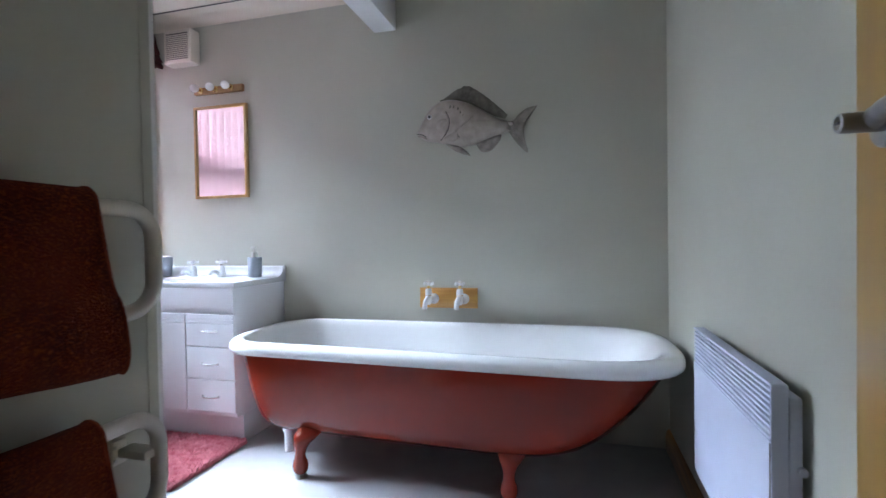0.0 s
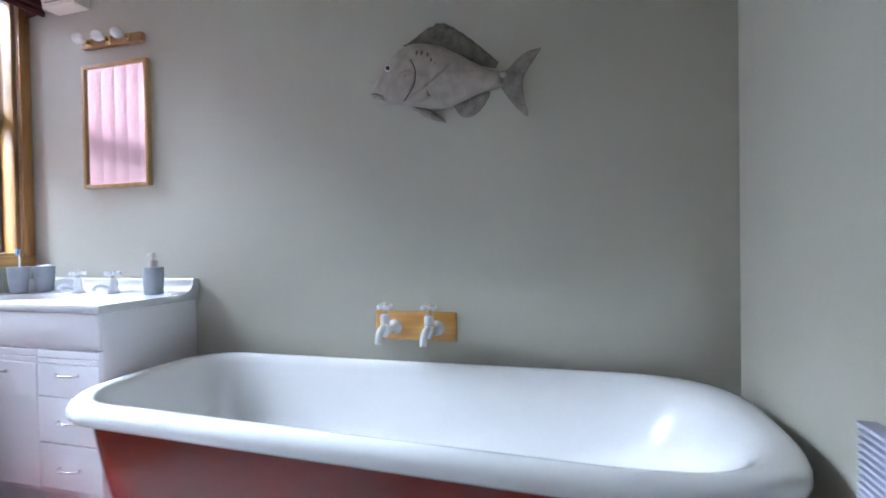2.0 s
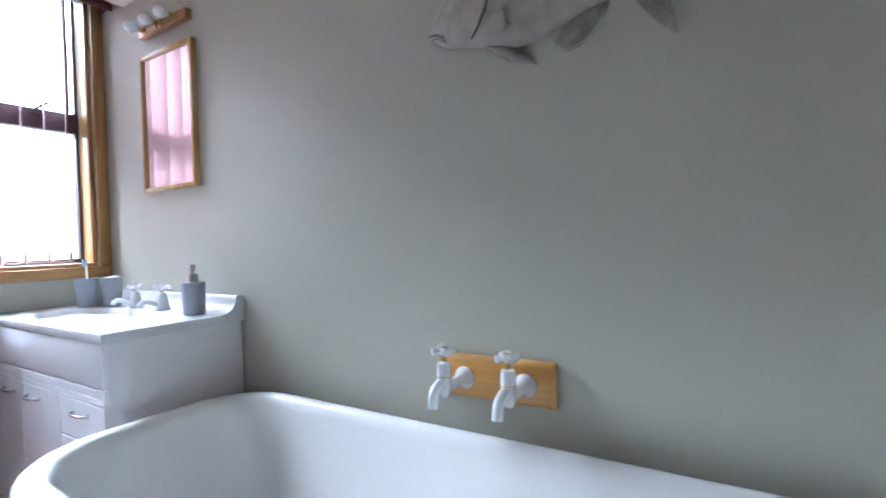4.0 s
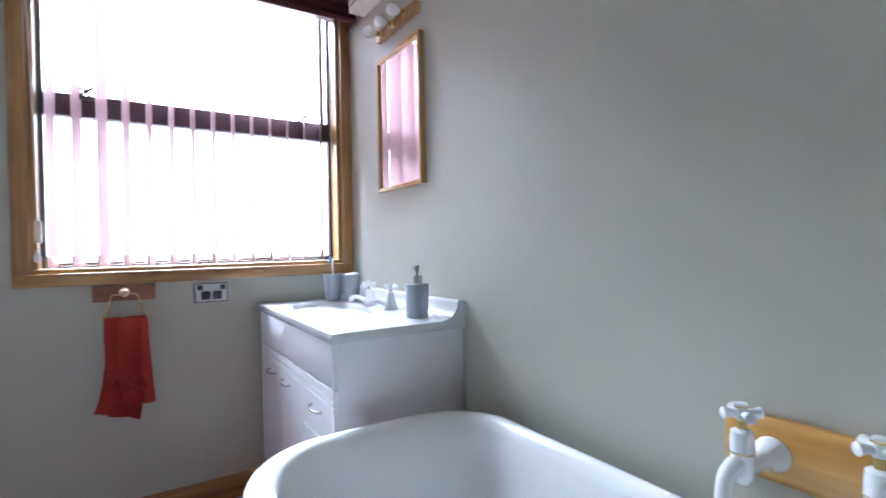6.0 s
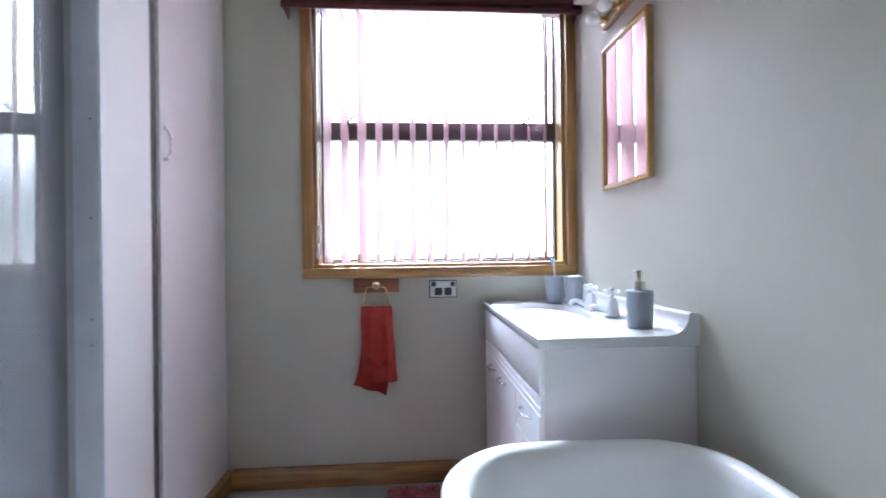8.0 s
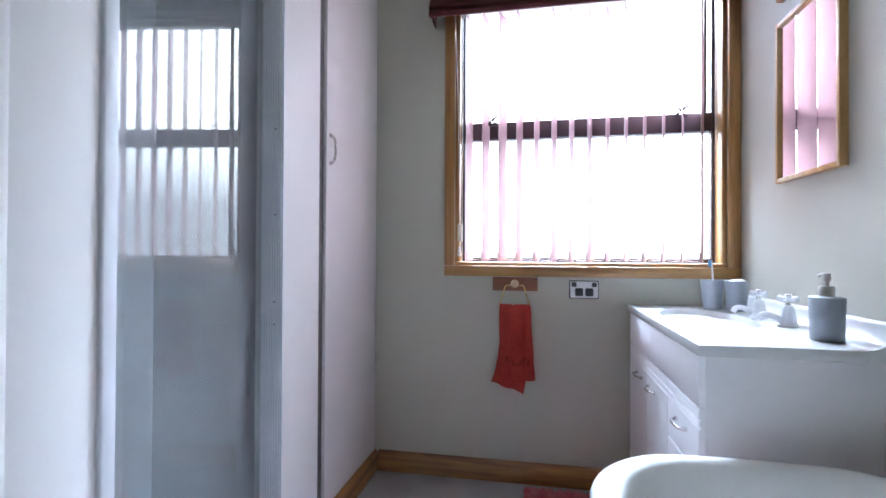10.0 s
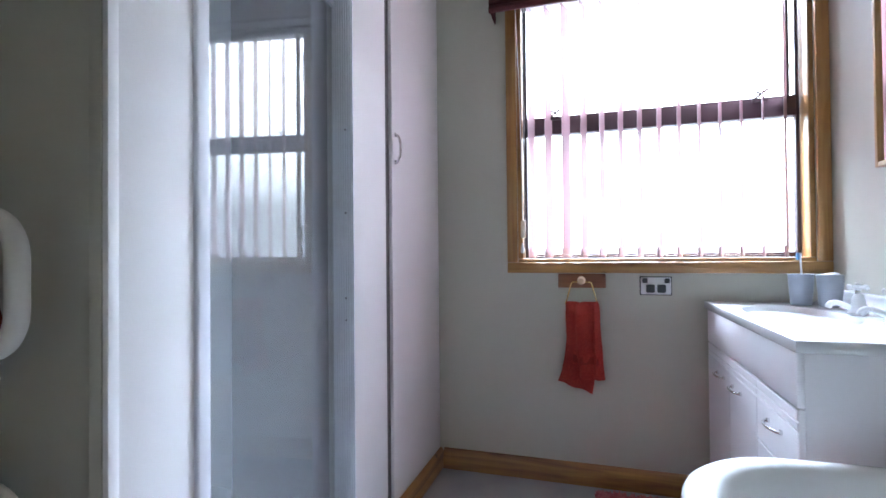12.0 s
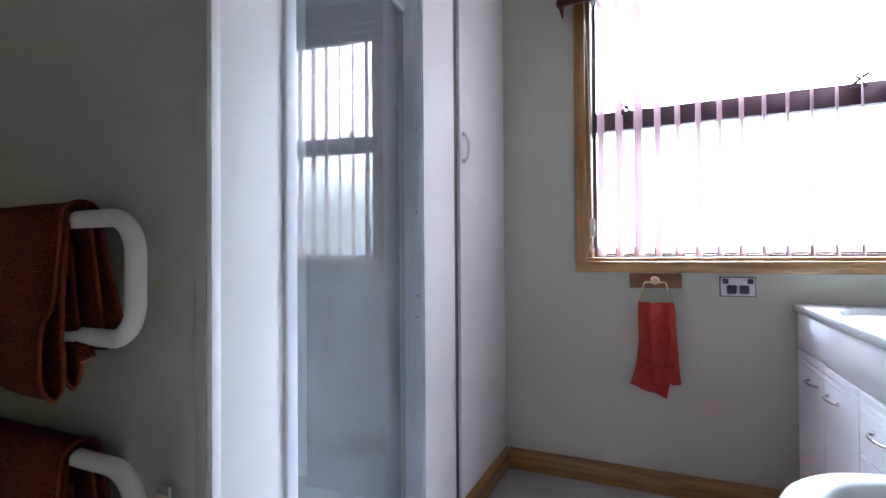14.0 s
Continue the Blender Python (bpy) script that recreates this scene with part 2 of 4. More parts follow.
    m = bpy.data.materials.new("bright_overcast_distance")
    m.use_nodes = True
    n, l = m.node_tree.nodes, m.node_tree.links
    n.remove(n["Principled BSDF"])
    e = n.new("ShaderNodeEmission")
    e.inputs["Color"].default_value = (0.78, 0.885, 1.0, 1)
    # sky above, paler hillside below
    geo, sep, mr_ = n.new("ShaderNodeNewGeometry"), n.new("ShaderNodeSeparateXYZ"), n.new("ShaderNodeMapRange")
    l.new(geo.outputs["Position"], sep.inputs[0])
    l.new(sep.outputs["Z"], mr_.inputs["Value"])
    for k, v in (("From Min", 2.0), ("From Max", 3.5), ("To Min", 3.0), ("To Max", 13.0)):
        mr_.inputs[k].default_value = v
    l.new(mr_.outputs["Result"], e.inputs["Strength"])
    l.new(e.outputs[0], n["Material Output"].inputs["Surface"])
    return m


M_SKYCARD = backdrop_material()


# ---------------------------------------------------------------- mesh helpers
def add_box(bm, x0, x1, y0, y1, z0, z1, bevel=0.0, seg=2):
    r = bmesh.ops.create_cube(bm, size=1.0, matrix=Matrix.Translation(((x0 + x1) / 2, (y0 + y1) / 2, (z0 + z1) / 2))
                              @ Matrix.Diagonal((abs(x1 - x0), abs(y1 - y0), abs(z1 - z0), 1)))
    if bevel:
        ed = list({e for v in r["verts"] for e in v.link_edges})
        bmesh.ops.bevel(bm, geom=ed, offset=bevel, segments=seg, profile=0.5, affect='EDGES')
    return bm


def box(*a, **k):
    return add_box(bmesh.new(), *a, **k)


def add_loft(bm, rings, closed=True, cap=(True, True)):
    """Skin a list of rings, each a list of points of one length."""
    vs = [[bm.verts.new(p) for p in ring] for ring in rings]
    n = len(rings[0])
    for a, b in zip(vs, vs[1:]):
        for i in range(n if closed else n - 1):
            j = (i + 1) % n
            bm.faces.new((a[i], a[j], b[j], b[i]))
    if cap[0]:
        bm.faces.new(list(reversed(vs[0])))
    if cap[1]:
        bm.faces.new(vs[-1])
    bmesh.ops.recalc_face_normals(bm, faces=bm.faces)
    return bm


def add_lathe(bm, profile, m=None, seg=24, squash=1.0):
    """Turn (radius, height) pairs round z, then place by m."""
    m = m or Matrix.Identity(4)
    rings = [[m @ Vector((max(r, 0.0004) * math.cos(2 * math.pi * k / seg), squash * max(r, 0.0004) * math.sin(2 * math.pi * k / seg), h))
              for k in range(seg)] for r, h in profile]
    return add_loft(bm, rings)


def smooth_path(points, steps=6):
    """Catmull-Rom through the points."""
    p = [Vector(q) for q in points]
    p = [2 * p[0] - p[1], *p, 2 * p[-1] - p[-2]]
    out = []
    for a, b, c, d in zip(p, p[1:], p[2:], p[3:]):
        for k in range(steps):
            t = k / steps
            out.append(0.5 * (2 * b + (c - a) * t + (2 * a - 5 * b + 4 * c - d) * t * t + (3 * b - a - 3 * c + d) * t ** 3))
    return out + [p[-2]]


def add_tube(bm, path, radius, seg=12):
    """A round bar along a path; radius may be a list."""
    path = [Vector(q) for q in path]
    rad = radius if isinstance(radius, list) else [radius] * len(path)
    rings, side = [], None
    for i, q in enumerate(path):
        d = (path[min(i + 1, len(path) - 1)] - path[max(i - 1, 0)]).normalized()
        if side is None:
            side = d.orthogonal().normalized()
        side = (side - d * side.dot(d)).normalized()
        up = d.cross(side)
        rings.append([q + rad[i] * (math.cos(2 * math.pi * k / seg) * side + math.sin(2 * math.pi * k / seg) * up) for k in range(seg)])
    return add_loft(bm, rings)


def mesh_object(name, bm, material, smooth=True, angle=40):
    me = bpy.data.meshes.new(name)
    bm.normal_update()
    bm.to_mesh(me)
    bm.free()
    for mm in (material if isinstance(material, (list, tuple)) else [material]):
        me.materials.append(mm)
    if smooth:
        me.polygons.foreach_set("use_smooth", [True] * len(me.polygons))
        me.set_sharp_from_angle(angle=radians(angle))
    return new(name, me)


def part(name, bm, material, parent, label="", smooth=True):
    ob = mesh_object(name, bm, material, smooth)
    ob.parent = parent
    return tagged(ob, label)


def thing(name, label, category, group=""):
    """An empty at a thing's base; its parts are modelled in world places."""
    ob = new(name)
    ob.empty_display_size = 0.05
    return tagged(ob, label, category, group)


def structure(name, bm, material, label="", category=""):
    return tagged(mesh_object(name, bm, material), label, category, kind="structure")


def stand(ob, x, y, z):
    """Put a thing's origin at its base, keeping its parts where they are."""
    for c in ob.children:
        c.matrix_parent_inverse = Matrix.Translation((-x, -y, -z))
    ob.location = (x, y, z)
    return ob


# ---------------------------------------------------------------- the room
XW, XR, YB, YS, ZC = -2.735, 0.50, 2.865, 0.10, 2.56   # window wall, right wall, bath wall, door wall, ceiling
YP = 1.14                                             # face of the shower and cupboard front
XT = -0.930                                           # towel wall
WY0, WY1, WZ0, WZ1 = 1.553, 2.813, 1.054, 2.40         # window opening

structure("floor", box(-2.9, 0.7, -1.6, 3.05, -0.1, 0.0), M_FLOOR, "pale grey sheet vinyl bathroom floor", "floor")
structure("ceiling", box(-2.9, 0.7, -1.6, 3.05, ZC, ZC + 0.1), M_CEIL, "off-white painted ceiling with a coved edge", "ceiling")
structure("wall_north", box(XW - 0.16, XR + 0.15, YB, YB + 0.15, 0, ZC), M_WALL, "sage grey painted wall behind the bath", "wall")
structure("wall_east", box(XR, XR + 0.15, YS, YB, 0, ZC), M_WALL, "sage grey painted wall with panel heater", "wall")
bm = bmesh.new()
X0 = XW - 0.16
add_box(bm, X0, XW, 0.0, WY0, 0, ZC)
add_box(bm, X0, XW, WY1, YB, 0, ZC)
add_box(bm, X0, XW, WY0, WY1, 0, WZ0)
add_box(bm, X0, XW, WY0, WY1, WZ1, ZC)
structure("wall_west", bm, M_WALL, "warm grey painted wall round the window", "wall")
bm = bmesh.new()
add_box(bm, XT, -0.40, 0.0, YS, 0, ZC)
add_box(bm, 0.44, XR + 0.15, 0.0, YS, 0, ZC)
add_box(bm, -0.40, 0.44, 0.0, YS, 2.12, ZC)
structure("wall_south", bm, M_WALL, "painted wall with the doorway", "wall")
structure("wall_towel", box(XT - 0.10, XT, 0.0, YP - 0.012, 0, ZC), M_WALL, "shaded grey wall carrying the towel rail", "wall")
structure("trim_cover_strip", box(XT, XT + 0.0025, YP - 0.040, YP - 0.0125, 0, ZC - 0.002, bevel=0.001), M_WALL, "painted cover strip on the wall corner", "trim")
# plain hall beyond the doorway
structure("wall_hall_west", box(-1.0, -0.9, -1.6, 0.0, 0, ZC), M_WALL, "plain hall wall", "wall")
structure("wall_hall_east", box(0.6, 0.7, -1.6, 0.0, 0, ZC), M_WALL, "plain hall wall", "wall")
structure("wall_hall_south", box(-0.9, 0.6, -1.6, -1.5, 0, ZC), M_WALL, "plain hall wall", "wall")
# beam that meets the bath wall
structure("beam", box(-1.080, -0.945, YS, YB, 2.31, ZC, bevel=0.004), M_BEAM, "off-white boxed ceiling beam", "beam")
# cove strip along the bath wall
bm = bmesh.new()
ring = lambda x: [Vector((x, YB, ZC)), Vector((x, YB, ZC - 0.055))] + [Vector((x, YB - 0.055 * (1 - math.cos(a)) - 0.004, ZC - 0.055 * (1 - math.sin(a)))) for a in [k * math.pi / 16 for k in range(9)]]
add_loft(bm, [ring(XW), ring(-1.084)])
structure("trim_joint", box(XW, -1.084, 2.724, 2.734, ZC - 0.005, ZC - 0.0005, bevel=0.0015), M_DARK, "dark joint strip between ceiling boards", "trim")
structure("trim_cornice", bm, M_CEIL, "white coved cornice", "cornice")


def skirting(name, along, a, b, face, sign, material, label):
    """Moulded skirting board: flat face, rounded step on top."""
    prof = [(0, 0), (0.020, 0), (0.020, 0.062), (0.017, 0.070), (0.017, 0.084), (0.010, 0.096), (0.004, 0.101), (0, 0.101)]
    bm = bmesh.new()
    mk = lambda s: [Vector((face + sign * d, s, h)) if along == "y" else Vector((s, face + sign * d, h)) for d, h in prof]
    add_loft(bm, [mk(a), mk(b)])
    return structure(name, bm, material, label, "skirting board")


skirting("baseboard_west", "y", YP + 0.022, YB, XW, 1, M_SKIRTY, "honey-stained timber skirting under the window")
skirting("baseboard_east", "y", 1.05, YB, XR, -1, M_SKIRTY, "dark honey-stained timber skirting by the heater")
skirting("baseboard_cupboard", "x", XW, -2.135, YP, 1, M_SKIRTX, "honey-stained timber skirting under the cupboard")

# ---------------------------------------------------------------- window
win = thing("window_1", "dark bronze aluminium window with pine surround", "window")
win["kind"] = "structure"
XO = XW + 0.018
T = 0.052


def trim_bar(name, y0, y1, z0, z1, m):
    return part(name, box(XW, XO, y0, y1, z0, z1, bevel=0.005), m, win, "varnished knotty pine architrave")


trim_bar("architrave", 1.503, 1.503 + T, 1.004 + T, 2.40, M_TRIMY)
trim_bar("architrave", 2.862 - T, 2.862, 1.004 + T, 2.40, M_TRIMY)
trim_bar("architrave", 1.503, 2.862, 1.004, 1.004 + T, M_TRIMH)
XG = XW - 0.10
g0, g1, h0, h1 = 1.579, 2.791, 1.074, WZ1
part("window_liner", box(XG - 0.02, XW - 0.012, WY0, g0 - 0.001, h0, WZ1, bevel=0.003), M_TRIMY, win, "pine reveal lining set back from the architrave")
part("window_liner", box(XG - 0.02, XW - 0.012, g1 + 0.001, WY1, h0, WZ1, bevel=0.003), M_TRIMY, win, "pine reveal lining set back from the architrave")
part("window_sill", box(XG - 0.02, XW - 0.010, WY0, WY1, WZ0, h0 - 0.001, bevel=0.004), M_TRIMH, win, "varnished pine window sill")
for nm, a in (("frame_jamb", (g0, g0 + 0.012, h0, h1)), ("frame_jamb", (g1 - 0.016, g1, h0, h1)), ("frame_rail", (g0 + 0.012, g1 - 0.016, h0, h0 + 0.022)), ("frame_rail", (g0 + 0.012, g1 - 0.016, h1 - 0.03, h1))):
    part(nm, box(XG - 0.04, XG, *a, bevel=0.003), M_BRONZE, win, "dark bronze aluminium frame")
part("transom", box(XG - 0.045, XG + 0.012, g0 + 0.012, g1 - 0.016, 1.700, 1.792, bevel=0.004), M_BRONZE, win, "dark bronze transom and sash rail")
part("sash_stile", box(XG - 0.03, XG + 0.010, g1 - 0.052, g1 - 0.038, 1.794, h1 - 0.03, bevel=0.003), M_BRONZE, win)
part("sash_stile", box(XG - 0.03, XG + 0.010, g0 + 0.018, g0 + 0.026, 1.794, h1 - 0.03, bevel=0.003), M_BRONZE, win)
for z0, z1 in ((h0 + 0.02, 1.702), (1.79, h1 - 0.028)):
    ob = part("pane", box(XG - 0.024, XG - 0.019, g0 + 0.010, g1 - 0.014, z0, z1), M_GLASS, win)
    ob.visible_shadow = False
for y in (1.735, 2.632):
    bm = bmesh.new()
    add_box(bm, XG + 0.012, XG + 0.030, y - 0.030, y + 0.030, 1.770, 1.786, bevel=0.004)
    add_tube(bm, smooth_path([(XG + 0.022, y - 0.022, 1.782), (XG + 0.03, y, 1.800), (XG + 0.035, y + 0.03, 1.822)], 4), 0.006, 8)
    add_tube(bm, smooth_path([(XG + 0.022, y + 0.016, 1.782), (XG + 0.03, y + 0.004, 1.802), (XG + 0.03, y - 0.016, 1.815)], 4), 0.005, 8)
    part("latch", bm, M_BRONZE, win, "dark wedge fastener")

# bright overcast distance outside
structure("backdrop", box(-9.0, -8.95, -8, 12, -3, 9), M_SKYCARD, "plain bright overcast distance", "backdrop")
structure("ground", box(-40, -2.9, -20, 20, -0.6, -0.5), mat("pale_paving", (0.45, 0.44, 0.42), 0.8, scale=2, fine=30, bump=0.3), "pale ground outside the window", "ground")

# ---------------------------------------------------------------- vertical blind and pelmet
blind = thing("vertical_blind", "pink fabric vertical blind with slats turned open", "blind")
XB = XW - 0.038
part("headrail", box(XB - 0.02, XB + 0.02, WY0 + 0.02, WY1 - 0.02, 2.325, 2.352, bevel=0.003), M_WHITE, blind)


def slat_mesh(z0, z1, w=0.100):
    bm = bmesh.new()
    rows, cols, th = 14, 6, 0.0009
    for side in (1, -1):
        vs = []
        for i in range(rows + 1):
            z = z0 + (z1 - z0) * i / rows
            vs.append([bm.verts.new((w * (k / cols - 0.5), 0.004 * math.cos(math.pi * (k / cols - 0.5)) + 0.001 * math.sin(9 * z) + side * th / 2, z)) for k in range(cols + 1)])
        for a, b in zip(vs, vs[1:]):
            for k in range(cols):
                f = (a[k], a[k + 1], b[k + 1], b[k])
                bm.faces.new(f if side < 0 else f[::-1])
    return bm


slat_data = slat_mesh(1.083, 2.328)
SL = mesh_object("slat", slat_data, M_SLAT)
pocket = mesh_object("weight_pocket", box(-0.0505, 0.0505, 0.0005, 0.0075, 1.078, 1.124, bevel=0.0015), M_SLAT)
turns = [13, 16, 20, 16, 15, 16.5, 17, 18.5, 18.5, 19, 20, 21, 20, 24]
for i, a in enumerate(turns):
    y = 1.622 + 0.0842 * i
    s, q = (SL, pocket) if i == 0 else (SL.copy(), pocket.copy())
    if i:
        scene.collection.objects.link(s)
        scene.collection.objects.link(q)
    s.parent, q.parent = blind, s
    # the slat's width points into the room, swung a little towards the bath wall
    s.matrix_local = pose(XB, y, 0, 0, 0, 180 - a)
    tagged(q, "stitched weight pocket")
for dx in (-0.036, 0.036):
    pts = []
    for i in range(13):
        y = 1.622 + 0.0842 * i
        pts += [(XB + dx, y, 1.095), (XB + dx, y + 0.028, 1.084), (XB + dx, y + 0.056, 1.084)]
    part("spacer_chain", add_tube(bmesh.new(), pts, 0.0007, 5), M_WHITE, blind, "fine white spacer chain")
for dy in (0.0, 0.012):
    bm = add_tube(bmesh.new(), [(XB + 0.045, 1.592 + dy, 2.32), (XB + 0.047, 1.590 + dy, 1.7), (XB + 0.045, 1.590 + dy, 1.12)], 0.0028, 6)
    part("operating_chain", bm, M_BLACK, blind, "dark beaded chain")
bm = bmesh.new()
add_tube(bm, smooth_path([(XB + 0.062, 1.556, 2.32), (XB + 0.064, 1.572, 1.9), (XB + 0.062, 1.580, 1.5), (XB + 0.060, 1.582, 1.26)], 5), 0.0018, 6)
part("pull_cord", bm, M_WHITE, blind, "white pull cord")
part("cord_weight", box(XB + 0.045, XB + 0.066, 1.573, 1.596, 1.175, 1.262, bevel=0.005), M_FANW, blind, "cream plastic cord weight")
bm = bmesh.new()
add_lathe(bm, [(0, 0), (0.009, 0.004), (0.011, 0.02), (0.006, 0.04), (0.003, 0.052)], Matrix.Translation((XB + 0.056, 1.580, 1.10)), 12)
part("cord_tassel", bm, M_WHITE, blind)
stand(blind, XB, 2.17, 2.35)

bm = bmesh.new()
prof = [(0.0, 2.50), (0.070, 2.50), (0.078, 2.49), (0.098, 2.405), (0.113, 2.376), (0.119, 2.362), (0.108, 2.352), (0.116, 2.338), (0.130, 2.318), (0.136, 2.306), (0.124, 2.297), (0.136, 2.285), (0.143, 2.272), (0.134, 2.257), (0.115, 2.262), (0.108, 2.28), (0.085, 2.36), (0.060, 2.47), (0.0, 2.48)]
ys = [1.445, 1.450, 1.8, 2.2, 2.6, 2.848, 2.853]
rings = []
for k, y in enumerate(ys):
    w = 0.0015 * math.sin(7 * y)
    rings.append([Vector((XW + 0.001 + d * (0.985 if k in (0, len(ys) - 1) else 1) + w * (d > 0.05), y, z)) for d, z in prof])
add_loft(bm, rings)
pel = thing("pelmet", "dark maroon fabric pelmet over the window", "pelmet")
part("valance", bm, M_PELMET, pel)
bm = bmesh.new()
add_tube(bm, [(XW + 0.137, 1.447, 2.303), (XW + 0.137, 2.851, 2.303)], 0.004, 8)
part("piping", bm, M_PELMET, pel, "stitched hem piping")
for y0, y1 in ((1.447, 1.455), (2.843, 2.851)):
    bm = add_loft(bmesh.new(), [[Vector((XW + d, y, z)) for d, z in ((0.0, 2.262), (0.125, 2.275), (0.095, 2.39), (0.066, 2.488), (0.0, 2.495))] for y in (y0, y1)])
    part("end_return", bm, M_PELMET, pel)
stand(pel, XW, 2.15, 2.26)

# ---------------------------------------------------------------- shower and cupboard front
GY = 1.06                                  # glass line
GLASS_POSE = pose(-1.476, 1.0875, 0, 0, 0, 4.9)
cab = thing("shower_enclosure", "white-framed glass shower set behind white panels", "shower")
part("end_panel", box(-1.112, XT + 0.001, YP - 0.012, YP, 0, ZC - 0.002, bevel=0.002), M_PANEL, cab, "off-white melamine end panel")
part("edge_strip", box(XT - 0.018, XT + 0.0015, YP + 0.0002, YP + 0.0022, 0, ZC - 0.002, bevel=0.0008), M_PANEL, cab, "white plastic edge strip")
part("lining_panel", box(-1.128, -1.112, 0.18, YP - 0.012, 0.05, ZC - 0.002), M_LINING, cab, "white shower lining")
part("lining_panel", box(-2.15, -2.135, 0.18, GY - 0.03, 0.05, ZC - 0.002), M_LINING, cab, "white shower lining")
part("lining_panel", box(-2.135, -1.128, 0.18, 0.195, 0.05, ZC - 0.002), M_LINING, cab, "white shower lining")
# left channel: rounded white aluminium with two flutes
bm = bmesh.new()
add_box(bm, -1.150, -1.1125, YP - 0.075, YP + 0.008, 0.03, ZC - 0.002, bevel=0.006, seg=3)
add_box(bm, -1.1605, -1.151, YP - 0.065, YP - 0.012, 0.03, ZC - 0.002, bevel=0.002)
part("wall_channel", bm, M_ALU, cab, "white aluminium wall channel")
ob = part("glass_panel", box(-0.322, 0.322, -0.003, 0.003, 0.06, 1.955), M_SHGLASS, cab, "clear shower glass")
ob.visible_shadow = False
ob.matrix_local = GLASS_POSE
# fluted jamb fixed to the side of the post
JY = YP - 0.084
jb = part("jamb", box(-1.8035, -1.797, JY, YP - 0.001, 0.03, ZC - 0.002), M_GREYALU, cab, "ribbed satin aluminium jamb")
for k in range(9):
    y = JY + 0.001 + 0.080 * k / 9
    part("rib", box(-1.797, -1.7935, y, y + 0.0062, 0.03, ZC - 0.002, bevel=0.0012, seg=1), M_GREYALU, jb)
for nm, a in (("head_rail", (1.95, 1.985)), ("foot_rail", (0.05, 0.078))):
    ob = part(nm, box(-0.318, 0.318, -0.013, 0.013, *a, bevel=0.003), M_ALU, cab, "white aluminium rail")
    ob.matrix_local = GLASS_POSE
for z in (1.525, 1.242, 0.953, 0.879):
    bm = bmesh.new()
    add_lathe(bm, [(0.0038, 0), (0.0038, 0.0010), (0.002, 0.0022), (0, 0.0024)], Matrix.Translation((-1.7935, YP - 0.028, z)) @ pose(0, 0, 0, 0, 90, 0), 10)
    part("screw", bm, M_LOCK, cab, "dull metal screw head")
part("post", box(-2.066, -1.8035, GY - 0.028, YP, 0, ZC - 0.002, bevel=0.003), M_PANEL, cab, "off-white melamine post")
bm = box(-2.135, -1.128, 0.195, GY + 0.03, 0.0, 0.05, bevel=0.004)
part("shower_tray", bm, M_BENCH, cab, "white shower tray")
# added out of view above the glass to keep the shower interior dim
ob = part("shower_light_block", box(-0.326, 0.326, -0.008, 0.008, 1.987, ZC - 0.003), M_PANEL, cab, "unseen off-white panel blocking light above the glass")
ob.matrix_local = GLASS_POSE
stand(cab, -1.5, 1.1, 0)

cup = thing("tall_cupboard", "tall off-white cupboard with one full-height door", "cupboard")
# carcass is dark so the slit by the door reads as shaded
part("carcass", box(XW + 0.002, -2.069, 0.40, YP - 0.022, 0.0, ZC - 0.002), M_DARK, cup, "carcass coloured dark as the shadow gap beside the door")
dr = part("door", box(XW + 0.006, -2.124, YP - 0.020, YP + 0.002, 0.104, ZC - 0.006, bevel=0.003), M_PANEL, cup, "off-white melamine door")
part("hinge_strip", box(-2.118, -2.070, YP - 0.020, YP - 0.010, 0, ZC - 0.004), M_DARK, cup, "taupe edge strip")
part("plinth", box(XW + 0.004, -2.124, YP - 0.022, YP - 0.002, 0, 0.100), M_PANEL, cup)


def bow_handle(name, ax, c, length, stand_off, normal, material, parent, label, r=0.0042, flat=1.0):
    """A bowed pull: two feet and an arched bar."""
    ax, c, nn = Vector(ax), Vector(c), Vector(normal)
    pts = [c + ax * (-length / 2), c + ax * (-length / 2 * 0.97) + nn * stand_off * 0.45, c + ax * (-length * 0.28) + nn * stand_off * 0.9,
           c + nn * stand_off, c + ax * (length * 0.28) + nn * stand_off * 0.9, c + ax * (length / 2 * 0.97) + nn * stand_off * 0.45, c + ax * (length / 2)]
    bm = bmesh.new()
    add_tube(bm, smooth_path(pts, 4), r, 10)
    for s in (-1, 1):
        add_tube(bm, [c + ax * (s * length / 2) + nn * 0.0003, c + ax * (s * length / 2) + nn * 0.006], r * 1.7, 10)
    return part(name, bm, material, parent, label)


bow_handle("handle", (0, 0, 1), (-2.150, YP + 0.002, 1.532), 0.112, 0.026, (0, 1, 0), M_CHROME, dr, "satin chrome bow handle", r=0.0055)
stand(cup, -2.43, 0.9, 0)

# ---------------------------------------------------------------- entrance door
door = thing("door_1", "open timber-veneer door with a metal lever lock", "door")
door["kind"] = "structure"
part("door_leaf", box(0.430, 0.466, 0.20, 1.023, 0.012, 2.05, bevel=0.002), M_DOOR, door, "honey timber veneer")
hz, hy = 1.231, 0.940
lk = bmesh.new()
add_lathe(lk, [(0.0, 0.0), (0.027, 0.0), (0.027, 0.005), (0.024, 0.009), (0.013, 0.010), (0.0, 0.010)], pose(0.4298, hy + 0.008, hz - 0.006, 0, -90, 0), 28)
rs = part("rose", lk, M_LOCK, door, "satin metal rose")
bm = bmesh.new()
add_lathe(bm, [(0.0135, 0.008), (0.0135, 0.055), (0.0125, 0.059), (0.010, 0.060), (0.0098, 0.057), (0.0, 0.057)], pose(0.4298, hy, hz, 0, -90, 0), 24)
